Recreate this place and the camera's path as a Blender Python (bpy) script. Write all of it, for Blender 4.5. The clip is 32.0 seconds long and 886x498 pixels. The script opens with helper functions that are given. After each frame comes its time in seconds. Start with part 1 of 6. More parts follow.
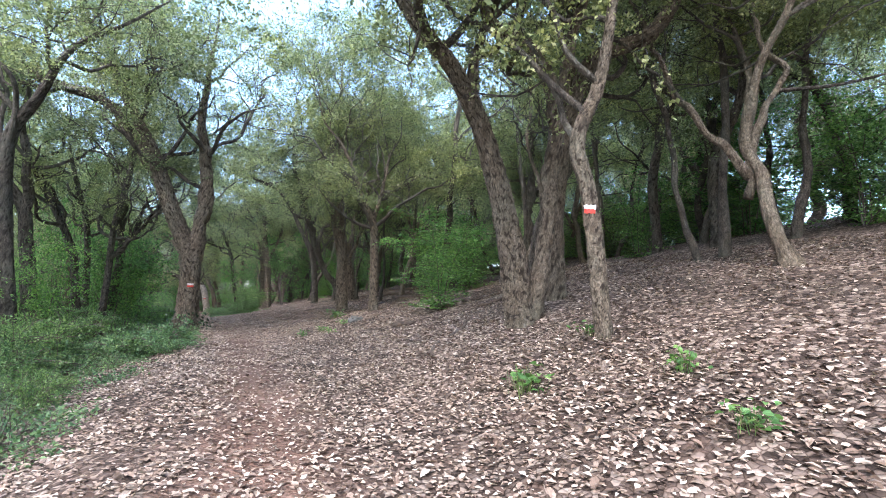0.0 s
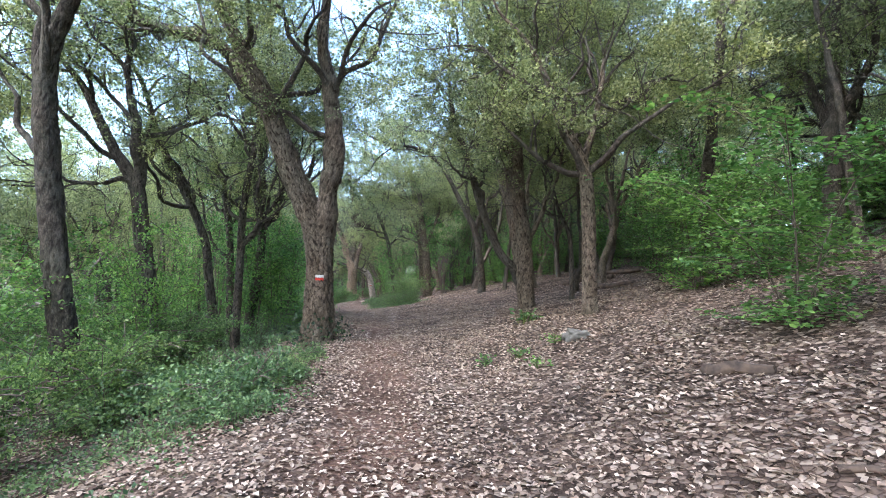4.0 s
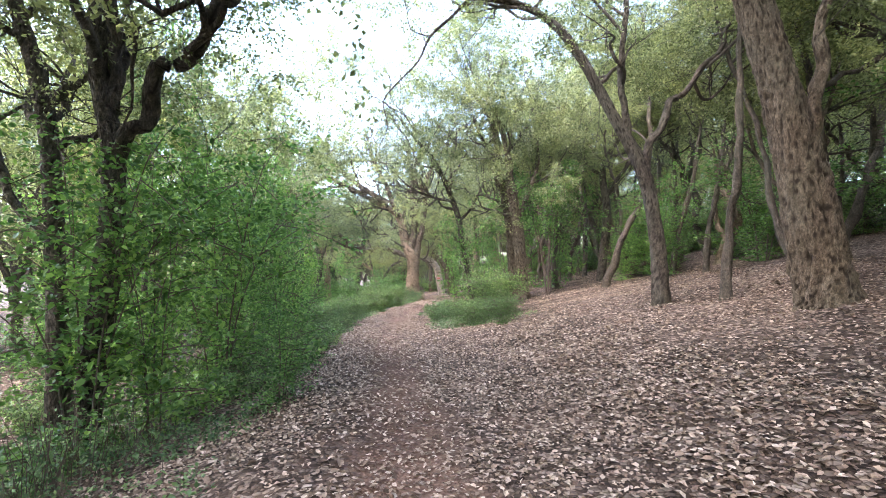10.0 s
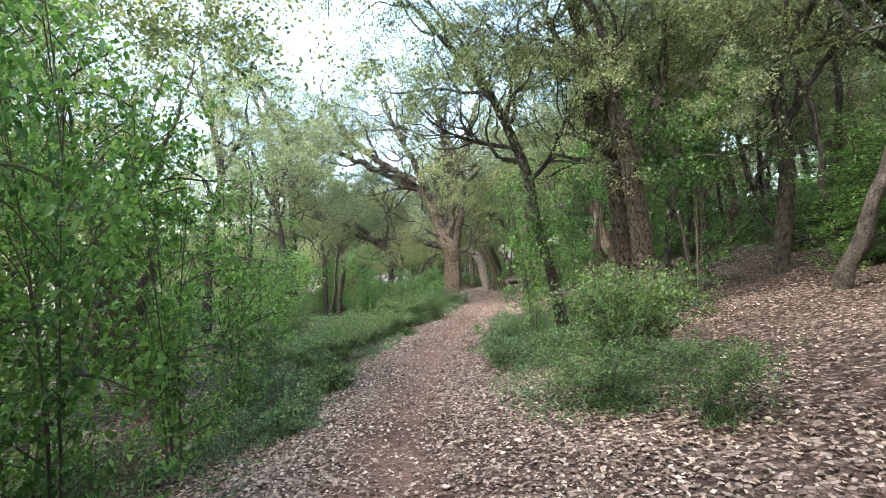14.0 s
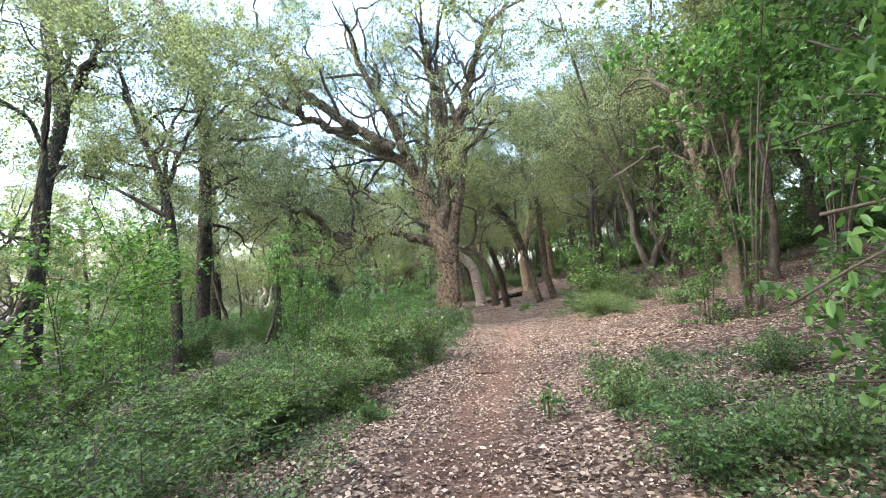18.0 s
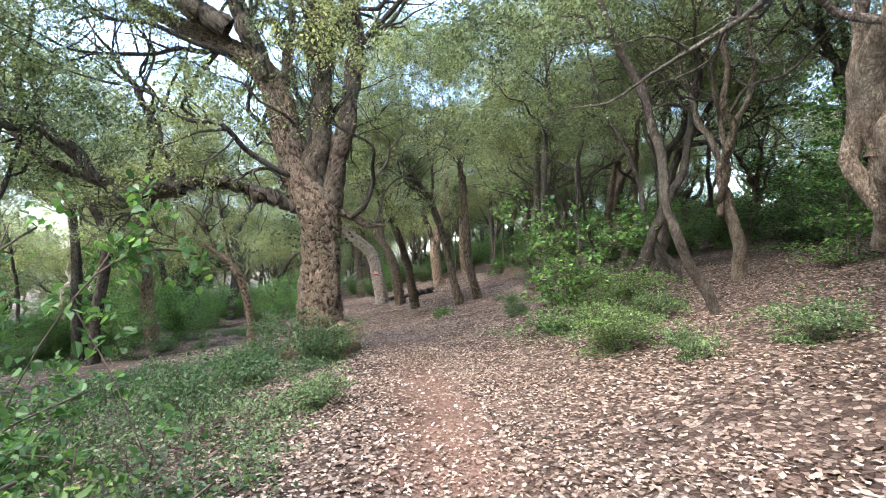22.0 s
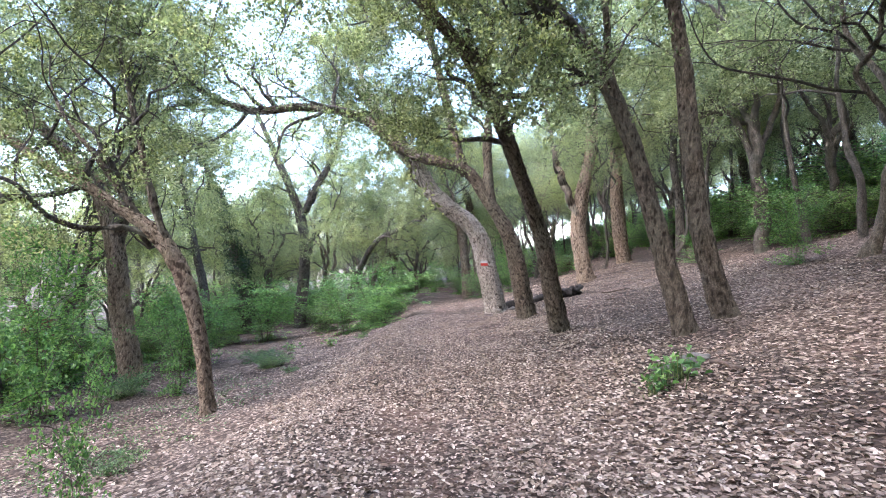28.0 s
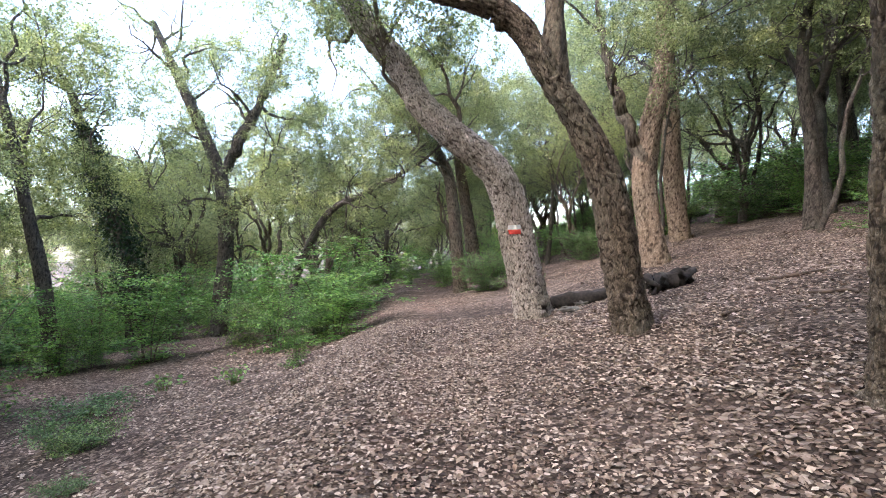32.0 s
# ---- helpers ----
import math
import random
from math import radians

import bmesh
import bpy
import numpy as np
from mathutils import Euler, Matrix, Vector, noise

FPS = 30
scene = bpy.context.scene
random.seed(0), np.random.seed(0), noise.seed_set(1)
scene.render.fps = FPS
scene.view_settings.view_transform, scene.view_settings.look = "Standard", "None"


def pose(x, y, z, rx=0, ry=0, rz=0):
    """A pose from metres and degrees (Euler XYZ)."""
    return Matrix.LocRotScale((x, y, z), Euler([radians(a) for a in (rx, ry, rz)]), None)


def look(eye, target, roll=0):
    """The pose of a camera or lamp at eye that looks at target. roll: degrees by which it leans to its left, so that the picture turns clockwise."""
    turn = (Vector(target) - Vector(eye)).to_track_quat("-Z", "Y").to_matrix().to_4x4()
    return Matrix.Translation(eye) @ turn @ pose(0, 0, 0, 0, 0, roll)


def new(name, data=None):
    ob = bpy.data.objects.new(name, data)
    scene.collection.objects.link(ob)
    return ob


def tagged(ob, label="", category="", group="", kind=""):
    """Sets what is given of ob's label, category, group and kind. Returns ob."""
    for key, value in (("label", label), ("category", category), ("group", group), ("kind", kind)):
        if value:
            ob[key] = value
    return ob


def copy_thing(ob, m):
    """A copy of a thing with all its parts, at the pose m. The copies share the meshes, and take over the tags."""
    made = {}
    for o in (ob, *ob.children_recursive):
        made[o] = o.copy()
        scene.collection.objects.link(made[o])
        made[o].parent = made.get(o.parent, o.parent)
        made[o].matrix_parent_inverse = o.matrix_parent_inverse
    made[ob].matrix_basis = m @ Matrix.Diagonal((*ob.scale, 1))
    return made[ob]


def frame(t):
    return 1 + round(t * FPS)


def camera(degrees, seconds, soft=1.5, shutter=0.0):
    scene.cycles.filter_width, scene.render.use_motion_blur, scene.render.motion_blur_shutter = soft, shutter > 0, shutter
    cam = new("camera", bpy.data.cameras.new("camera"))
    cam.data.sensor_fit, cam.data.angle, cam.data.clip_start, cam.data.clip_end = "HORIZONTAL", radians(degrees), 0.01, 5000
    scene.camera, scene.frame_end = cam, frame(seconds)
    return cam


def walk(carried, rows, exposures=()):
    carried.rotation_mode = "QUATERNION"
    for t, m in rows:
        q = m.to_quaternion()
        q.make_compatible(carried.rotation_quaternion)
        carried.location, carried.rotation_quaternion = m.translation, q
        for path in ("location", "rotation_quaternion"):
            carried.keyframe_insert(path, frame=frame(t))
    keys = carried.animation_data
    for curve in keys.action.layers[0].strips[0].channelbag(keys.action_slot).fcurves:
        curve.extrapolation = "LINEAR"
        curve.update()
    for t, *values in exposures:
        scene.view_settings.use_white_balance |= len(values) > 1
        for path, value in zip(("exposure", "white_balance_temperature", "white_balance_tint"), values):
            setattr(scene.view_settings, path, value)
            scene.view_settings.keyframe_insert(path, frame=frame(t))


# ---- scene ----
cam = camera(85.8, 32.0, soft=0.95)
PATH = [
    (0, (0.000, 0.000, 0.979), (0.821, 1.811, 1.191), 3.5),
    (0.5, (0.183, 0.524, 1.043), (0.897, 2.384, 1.218), 3.1),
    (1, (0.377, 1.046, 1.055), (0.978, 2.947, 1.211), 3.0),
    (1.5, (0.455, 1.667, 1.090), (0.926, 3.604, 1.249), 3.0),
    (2, (0.534, 2.304, 1.128), (0.904, 4.263, 1.277), 2.7),
    (2.5, (0.538, 3.014, 1.139), (0.849, 4.985, 1.274), 2.6),
    (3, (0.564, 3.679, 1.103), (0.834, 5.656, 1.229), 2.1),
    (3.5, (0.532, 4.367, 1.095), (0.769, 6.349, 1.212), 2.1),
    (5.5, (0.395, 7.098, 1.161), (0.566, 9.089, 1.243), 2.6),
    (6, (0.400, 7.892, 1.101), (0.555, 9.884, 1.193), 2.3),
    (6.5, (0.431, 8.727, 1.113), (0.574, 10.720, 1.189), 2.4),
    (7, (0.451, 9.450, 1.094), (0.564, 11.446, 1.158), 2.2),
    (7.5, (0.468, 10.297, 1.074), (0.576, 12.294, 1.108), 2.4),
    (8, (0.452, 11.069, 1.066), (0.526, 13.067, 1.099), 2.4),
    (8.5, (0.434, 11.903, 1.060), (0.503, 13.902, 1.094), 2.6),
    (9, (0.475, 12.728, 1.196), (0.492, 14.728, 1.220), 1.2),
    (9.5, (0.484, 13.629, 1.205), (0.469, 15.629, 1.224), 1.3),
    (10, (0.411, 14.467, 1.128), (0.335, 16.465, 1.180), 1.1),
    (10.5, (0.398, 15.350, 1.142), (0.287, 17.347, 1.181), 1.1),
    (11, (0.383, 16.138, 1.157), (0.208, 18.130, 1.193), 0.9),
    (11.5, (0.290, 17.058, 1.168), (0.092, 19.048, 1.193), 0.4),
    (12, (0.172, 17.815, 1.167), (-0.073, 19.800, 1.179), -0.5),
    (12.5, (0.088, 18.623, 1.160), (-0.144, 20.610, 1.164), -1.5),
    (13, (-0.031, 19.476, 1.174), (-0.274, 21.461, 1.185), -1.6),
    (13.5, (-0.122, 20.273, 1.184), (-0.362, 22.259, 1.197), -1.8),
    (15.5, (-1.009, 23.761, 1.073), (-1.232, 25.748, 1.120), -1.9),
    (16, (-1.162, 24.672, 0.984), (-1.375, 26.659, 1.049), -1.6),
    (16.5, (-1.209, 25.618, 0.894), (-1.392, 27.609, 0.972), -1.6),
    (17, (-1.310, 26.531, 0.819), (-1.492, 28.521, 0.896), -1.9),
    (17.5, (-1.400, 27.399, 0.691), (-1.562, 29.391, 0.767), -2.2),
    (18, (-1.524, 28.233, 0.622), (-1.670, 30.226, 0.698), -2.2),
    (18.5, (-1.592, 29.089, 0.523), (-1.704, 31.084, 0.597), -2.0),
    (19, (-1.683, 29.950, 0.466), (-1.742, 31.948, 0.529), -1.6),
    (19.5, (-1.673, 30.802, 0.395), (-1.651, 32.802, 0.451), -1.5),
    (20, (-1.681, 31.629, 0.378), (-1.583, 33.626, 0.432), -1.1),
    (20.5, (-1.650, 32.403, 0.390), (-1.498, 34.396, 0.449), -0.7),
    (21, (-1.544, 33.232, 0.424), (-1.346, 35.221, 0.477), -0.5),
    (21.5, (-1.464, 34.008, 0.441), (-1.254, 35.996, 0.487), -0.5),
    (22, (-1.382, 34.835, 0.469), (-1.132, 36.819, 0.500), -0.1),
    (22.5, (-1.263, 35.646, 0.465), (-1.020, 37.631, 0.498), -0.0),
    (23, (-1.108, 36.500, 0.492), (-0.862, 38.484, 0.504), 0.1),
    (23.5, (-0.975, 37.319, 0.509), (-0.761, 39.308, 0.510), 0.0),
    (24, (-0.815, 38.145, 0.517), (-0.609, 40.134, 0.508), 0.1),
    (24.5, (-0.784, 38.978, 0.482), (-0.636, 40.972, 0.480), -0.3),
    (26.5, (-0.869, 42.333, 0.085), (-0.922, 44.332, 0.101), -0.7),
    (27, (-0.911, 43.211, 0.029), (-1.034, 45.207, 0.043), -0.9),
    (27.5, (-1.054, 44.182, 0.011), (-1.260, 46.171, 0.032), -1.2),
    (28, (-1.141, 45.045, -0.094), (-1.387, 47.030, -0.077), -1.3),
    (28.5, (-1.305, 45.947, -0.163), (-1.609, 47.924, -0.128), -1.5),
    (29, (-1.404, 46.766, -0.218), (-1.738, 48.738, -0.192), -1.7),
    (29.5, (-1.635, 47.600, -0.257), (-1.999, 49.567, -0.237), -1.8),
    (30, (-1.773, 48.437, -0.342), (-2.145, 50.401, -0.311), -1.9),
    (30.5, (-2.010, 49.352, -0.410), (-2.378, 51.318, -0.385), -2.0),
    (31, (-2.196, 50.195, -0.523), (-2.512, 52.170, -0.513), -2.0),
    (31.5, (-2.454, 51.059, -0.628), (-2.685, 53.046, -0.632), -1.8),
    (32, (-2.618, 51.897, -0.735), (-2.723, 53.894, -0.748), -1.3),
]

walk(cam, [(t, look(eye, target, roll)) for t, eye, target, roll in PATH], exposures=[(0, 3.15, 5850, 8), (3, 3.2, 5800, 8), (6, 3.5, 6100, 7), (8, 3.85, 6350, 9), (9, 4.05, 6500, 12), (11, 3.7, 6500, 14), (13, 3.5, 6500, 9), (16, 3.42, 6400, 6), (20, 3.42, 6500, 9), (24, 3.7, 6000, 9), (27, 4.0, 5850, 15), (29, 3.76, 5850, 13), (32, 3.6, 6400, 14)])

# ---- sky and light: a bright overcast day above the canopy ----
world = bpy.data.worlds.new("sky")
scene.world = world
world.use_nodes = True
wn = world.node_tree.nodes
sky = wn.new("ShaderNodeTexSky")
sky.sky_type = 'NISHITA'
sky.sun_disc = False
sky.sun_elevation, sky.sun_rotation = radians(50), radians(232)
sky.air_density, sky.dust_density, sky.ozone_density = 1.0, 2.0, 1.0
wn["Background"].inputs["Strength"].default_value = 0.15
world.node_tree.links.new(sky.outputs["Color"], wn["Background"].inputs["Color"])
sun_data = bpy.data.lights.new("sun", 'SUN')
sun_data.energy, sun_data.angle, sun_data.color = 0.5, radians(70), (1.0, 0.96, 0.9)
sun = new("sun", sun_data)
sun.matrix_world = look((-30, 0, 50), (-30 + 10.1, 7.9, 50 - 15.3))

# ---- numbers and shapes ----
rng = np.random.default_rng(7)


def table(rows, y):
    """A smooth curve through a few rows of (y, value)."""
    t = np.array(rows, float)
    return np.mean([np.interp(y + k, t[:, 0], t[:, 1]) for k in (-1.5, -0.75, 0.0, 0.75, 1.5)], axis=0)


TRAIL_X = [(-10, -4), (-4, -1.2), (0, .1), (4, .5), (10, .45), (16, .3), (20, -.2), (24, -1.05), (28, -1.5), (32, -1.65), (36, -1.2),
           (39, -.8), (42, -.85), (46, -1.3), (50, -2.1), (56, -3.0), (62, -3.3), (75, -5.0), (90, -8)]
TRAIL_Z = [(-10, -.3), (0, -.15), (4, -.02), (8, -.08), (14, -.15), (20, -.25), (24, -.42), (28, -.75), (33, -.87), (36, -.88), (40, -1.0),
           (45, -1.35), (50, -1.82), (55, -2.12), (62, -2.3), (75, -2.7), (90, -3)]
BANK_R = [(-10, .46), (4, .46), (8, .44), (12, .38), (15, .27), (20, .22), (30, .24), (90, .24)]
BANK_L = [(-10, 1), (24, 1), (32, .55), (45, .5), (54, 1), (90, 1)]


def ground_z(x, y):
    """Height of the hillside: the trail, the bank that rises to its right and the slope that falls to its left."""
    x, y = np.asarray(x, float), np.asarray(y, float)
    u = x - table(TRAIL_X, y)
    w = np.maximum(np.abs(u) - 0.7, 0)
    w2 = w * w / (w + 0.6)
    right = 0.24 * w2 + (table(BANK_R, y) - 0.24) * 3.5 * (1 - np.exp(-w2 / 3.5))
    right = np.where(right > 4, 4 + 6 * (1 - np.exp(-(np.maximum(right, 4) - 4) / 6)), right)
    left = -table(BANK_L, y) * (0.95 * (1 - np.exp(-w2 / 2.2)) + 2.2 * (1 - np.exp(-w / 38)))
    bumps = 0.022 * np.sin(2.1 * x + 1.3 * np.sin(1.7 * y)) * np.sin(1.9 * y + 0.6 * x) + 0.012 * np.sin(5.3 * x + 2.2 * y) * np.sin(4.7 * y - 1.1 * x)
    bumps = bumps * np.clip(np.abs(u) / 1.2, 0.35, 1.6) - 0.05 * np.exp(-(u / 0.28) ** 2)
    return table(TRAIL_Z, y) + np.where(u > 0, right, left) + bumps


def mesh_of(name, verts, quads, smooth=True, tris=None):
    verts, quads = np.asarray(verts, np.float32), np.asarray(quads, np.int32)
    me = bpy.data.meshes.new(name)
    me.vertices.add(len(verts))
    me.vertices.foreach_set("co", verts.ravel())
    n = quads.shape[1]
    me.loops.add(quads.size)
    me.loops.foreach_set("vertex_index", quads.ravel())
    me.polygons.add(len(quads))
    me.polygons.foreach_set("loop_start", np.arange(0, quads.size, n, dtype=np.int32))
    me.polygons.foreach_set("loop_total", np.full(len(quads), n, np.int32))
    me.polygons.foreach_set("use_smooth", np.full(len(quads), smooth))
    me.update(calc_edges=True)
    return me


def part_of(name, me, material, parent, label=""):
    ob = new(name, me)
    if material is not None and not me.materials:
        me.materials.append(material)
    ob.parent = parent
    return tagged(ob, label) if label else ob


def part(name, bm, material, parent, label=""):
    """Links a bmesh as one mesh object under a thing or a part."""
    me = bpy.data.meshes.new(name)
    bm.to_mesh(me)
    bm.free()
    return part_of(name, me, material, parent, label)


def thing(name, x, y, z, label, category, group="", kind=""):
    ob = new(name)
    ob.empty_display_size = 0.1
    ob.location = (x, y, z)
    return tagged(ob, label, category, group, kind)


def spline(points, step):
    """A rounded line through rows of numbers, with a row every step metres or so."""
    p = np.asarray(points, float)
    p = np.vstack([2 * p[0] - p[1], p, 2 * p[-1] - p[-2]])
    rows = []
    for a, b, c, d in zip(p[:-3], p[1:-2], p[2:-1], p[3:]):
        n = max(2, int(np.linalg.norm((c - b)[:3]) / step))
        t = np.linspace(0, 1, n, endpoint=False)[:, None]
        rows.append(0.5 * (2 * b + (c - a) * t + (2 * a - 5 * b + 4 * c - d) * t**2 + (3 * b - a - 3 * c + d) * t**3))
    return np.vstack(rows + [p[-2][None]])


def tube(rows, sides, rough=0.0, seed=0, flare=0.0, ridges=9):
    """Verts and quads of a limb along rows of x, y, z, radius, its bark ridged lengthwise."""
    rows = np.asarray(rows, float)
    p, rad = rows[:, :3], np.maximum(rows[:, 3], 0.004)
    tan = np.gradient(p, axis=0)
    tan /= np.linalg.norm(tan, axis=1)[:, None] + 1e-9
    side = np.cross(tan, np.where(np.abs(tan[:, :1]) > 0.9, [0.0, 1.0, 0.0], [1.0, 0.0, 0.0]))
    side /= np.linalg.norm(side, axis=1)[:, None]
    up = np.cross(tan, side)
    th = np.linspace(0, 2 * np.pi, sides, endpoint=False)
    s = np.r_[0, np.cumsum(np.linalg.norm(np.diff(p, axis=0), axis=1))][:, None]
    r = rad[:, None] * np.ones(sides)
    if rough:
        g = np.random.default_rng(seed)
        f = np.zeros_like(r)
        for k in (ridges - 2, ridges, ridges + 3):
            a, b, c, e = g.uniform(0, 6.3, 4)
            m = g.uniform(-5, 5)
            f += np.abs(np.sin(0.5 * k * th + m * s + a + 0.9 * np.sin(g.uniform(4, 9) * s + b + 2 * np.sin(th + c)))) - 0.6
            f += 0.5 * np.sin(g.uniform(9, 16) * s + 3 * th.round(0) + e) * np.sin(2 * th + 5 * s + c)
        r = r * (1 + rough * f)
        r *= 1 + 0.06 * np.sin(2 * th + 1.7 * s + g.uniform(0, 6)) + 0.05 * np.sin(th * 3 - 2.3 * s)
    if flare:
        r *= 1 + flare * np.exp(-s / 0.22) * (1 + 0.45 * np.sin(4 * th + seed) + 0.2 * np.sin(7 * th))
    v = p[:, None] + r[:, :, None] * (np.cos(th)[None, :, None] * side[:, None] + np.sin(th)[None, :, None] * up[:, None])
    n = len(p)
    i, j = np.meshgrid(np.arange(n - 1), np.arange(sides), indexing="ij")
    k = (j + 1) % sides
    quads = np.stack([i * sides + j, i * sides + k, (i + 1) * sides + k, (i + 1) * sides + j], -1).reshape(-1, 4)
    cap = np.array([[(n - 1) * sides + a for a in (0, sides // 4, sides // 2, 3 * sides // 4)]])
    return v.reshape(-1, 3), np.vstack([quads, cap])


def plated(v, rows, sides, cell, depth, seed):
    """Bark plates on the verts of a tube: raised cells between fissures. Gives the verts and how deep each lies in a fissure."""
    g = np.random.default_rng(seed)
    p, rad = rows[:, :3], np.maximum(rows[:, 3], 0.004)
    s = np.r_[0, np.cumsum(np.linalg.norm(np.diff(p, axis=0), axis=1))][:, None] * np.ones(sides)
    cols = max(5, int(2 * np.pi * np.median(rad[: len(rad) // 2 + 1]) / cell))
    th = np.ones((len(p), 1)) * np.linspace(0, 1, sides, endpoint=False) * cols
    tall = cell * 2.5
    y = s / tall + 0.34 * np.sin(th * 1.9 + 3.1 * s) + 0.22 * np.sin(19 * s + 2 * np.sin(2 * np.pi * th / cols * 3)) + 0.16 * np.sin(4.3 * th + 29 * s)
    x = th + 0.42 * np.sin(9 * s + 2.2 * np.sin(2 * np.pi * th / cols)) + 0.24 * np.sin(23 * s + th) + 0.14 * np.sin(61 * s + 2.3 * th)
    n = int(y.max()) + 5
    jit = g.uniform(0.05, 0.95, (n + 3, cols, 3))
    f1, f2, high = np.full(x.shape, 9.0), np.full(x.shape, 9.0), np.zeros(x.shape)
    ci, ri = np.floor(x).astype(int), np.floor(y).astype(int)
    for a in (-1, 0, 1):
        for b in (-1, 0, 1):
            k = jit[np.clip(ri + b + 2, 0, n + 2), (ci + a) % cols]
            d = np.hypot(ci + a + k[..., 0] - x, (ri + b + k[..., 1] - y) * 1.25)
            near = d < f1
            f2 = np.where(near, f1, np.minimum(f2, d))
            high = np.where(near, k[..., 2], high)
            f1 = np.minimum(f1, d)
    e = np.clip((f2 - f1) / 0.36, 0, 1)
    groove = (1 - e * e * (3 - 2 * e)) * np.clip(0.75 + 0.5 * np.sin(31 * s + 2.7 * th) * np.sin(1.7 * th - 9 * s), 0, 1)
    centre = np.repeat(p, sides, axis=0)
    out = v - centre
    ln = np.linalg.norm(out, axis=1)[:, None] + 1e-6
    deep = np.minimum(depth, rad * 0.12)[:, None] * np.ones(sides)
    push = deep * ((0.45 + 0.75 * high) * (1 - groove) - 0.55 + 0.22 * g.uniform(-1, 1, s.shape) + 0.3 * np.sin(73 * s + 1.5 * np.sin(5 * th)) * np.sin(3.3 * th + 19 * s))
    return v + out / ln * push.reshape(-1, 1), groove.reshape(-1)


def join(pieces):
    verts, quads, n = [], [], 0
    for v, q in pieces:
        verts.append(v)
        quads.append(q + n)
        n += len(v)
    return np.vstack(verts), np.vstack(quads)


def leaf_quads(centres, size, flat=0.5, seed=0, slim=0.45, fine=False):
    """A folded leaf at each centre: a kite of four corners or, if fine, two halves with a rounded edge. flat: how level they lie."""
    g = np.random.default_rng(seed)
    n = len(centres)
    nor = g.normal(size=(n, 3)) * (1 - flat) + np.array([0, 0, 1.0]) * flat
    nor /= np.linalg.norm(nor, axis=1)[:, None] + 1e-9
    a = np.cross(nor, g.normal(size=(n, 3)))
    a /= np.linalg.norm(a, axis=1)[:, None] + 1e-9
    b = np.cross(nor, a)
    ln = (size * g.uniform(0.65, 1.25, n))[:, None]
    wd = ln * slim * g.uniform(0.8, 1.2, n)[:, None]
    lift = nor * ln * g.uniform(-0.05, 0.22, n)[:, None]
    base, tip = centres - a * ln / 2, centres + a * ln / 2
    if not fine:
        v = np.stack([base, centres + b * wd / 2 + lift + a * ln * 0.06, tip, centres - b * wd / 2 + lift + a * ln * 0.06], 1)
        return v.reshape(-1, 3), np.arange(4 * n).reshape(-1, 4)
    tip = tip - nor * ln * g.uniform(0, 0.2, n)[:, None]
    w1, w2 = b * wd * 0.44, b * wd * 0.40
    low, high = centres - a * ln * 0.20 + lift * 0.8, centres + a * ln * 0.20 + lift * 0.7
    v = np.stack([base, low + w1, high + w2, tip, high - w2, low - w1], 1)
    k = 6 * np.arange(n)[:, None]
    return v.reshape(-1, 3), np.concatenate([k + [0, 1, 2, 3], k + [0, 3, 4, 5]])


# ---- materials ----
def nodes_of(name):
    m = bpy.data.materials.new(name)
    m.use_nodes = True
    return m, m.node_tree.nodes, m.node_tree.links, m.node_tree.nodes["Principled BSDF"]


def ramp(nd, stops):
    r = nd.new("ShaderNodeValToRGB")
    while len(r.color_ramp.elements) < len(stops):
        r.color_ramp.elements.new(0.5)
    for e, (pos, col) in zip(r.color_ramp.elements, stops):
        e.position, e.color = pos, (*col, 1)
    return r


def textured(nd, lk, kind, scale, stretch=(1, 1, 1), detail=4.0):
    c, mp = nd.new("ShaderNodeTexCoord"), nd.new("ShaderNodeMapping")
    mp.inputs["Scale"].default_value = stretch
    t = nd.new({"noise": "ShaderNodeTexNoise", "voronoi": "ShaderNodeTexVoronoi"}[kind])
    t.inputs["Scale"].default_value = scale
    t.inputs["Detail"].default_value = detail
    lk.new(c.outputs["Object"], mp.inputs["Vector"])
    lk.new(mp.outputs["Vector"], t.inputs["Vector"])
    return t


def mixed(nd, lk, fac, a, b, how="MIX"):
    m = nd.new("ShaderNodeMix")
    m.data_type, m.blend_type = 'RGBA', how
    for value, slot in ((fac, 0), (a, 6), (b, 7)):
        if isinstance(value, (int, float)):
            m.inputs[slot].default_value = value
        elif isinstance(value, tuple):
            m.inputs[slot].default_value = (*value, 1)
        else:
            lk.new(value, m.inputs[slot])
    return m.outputs[2]


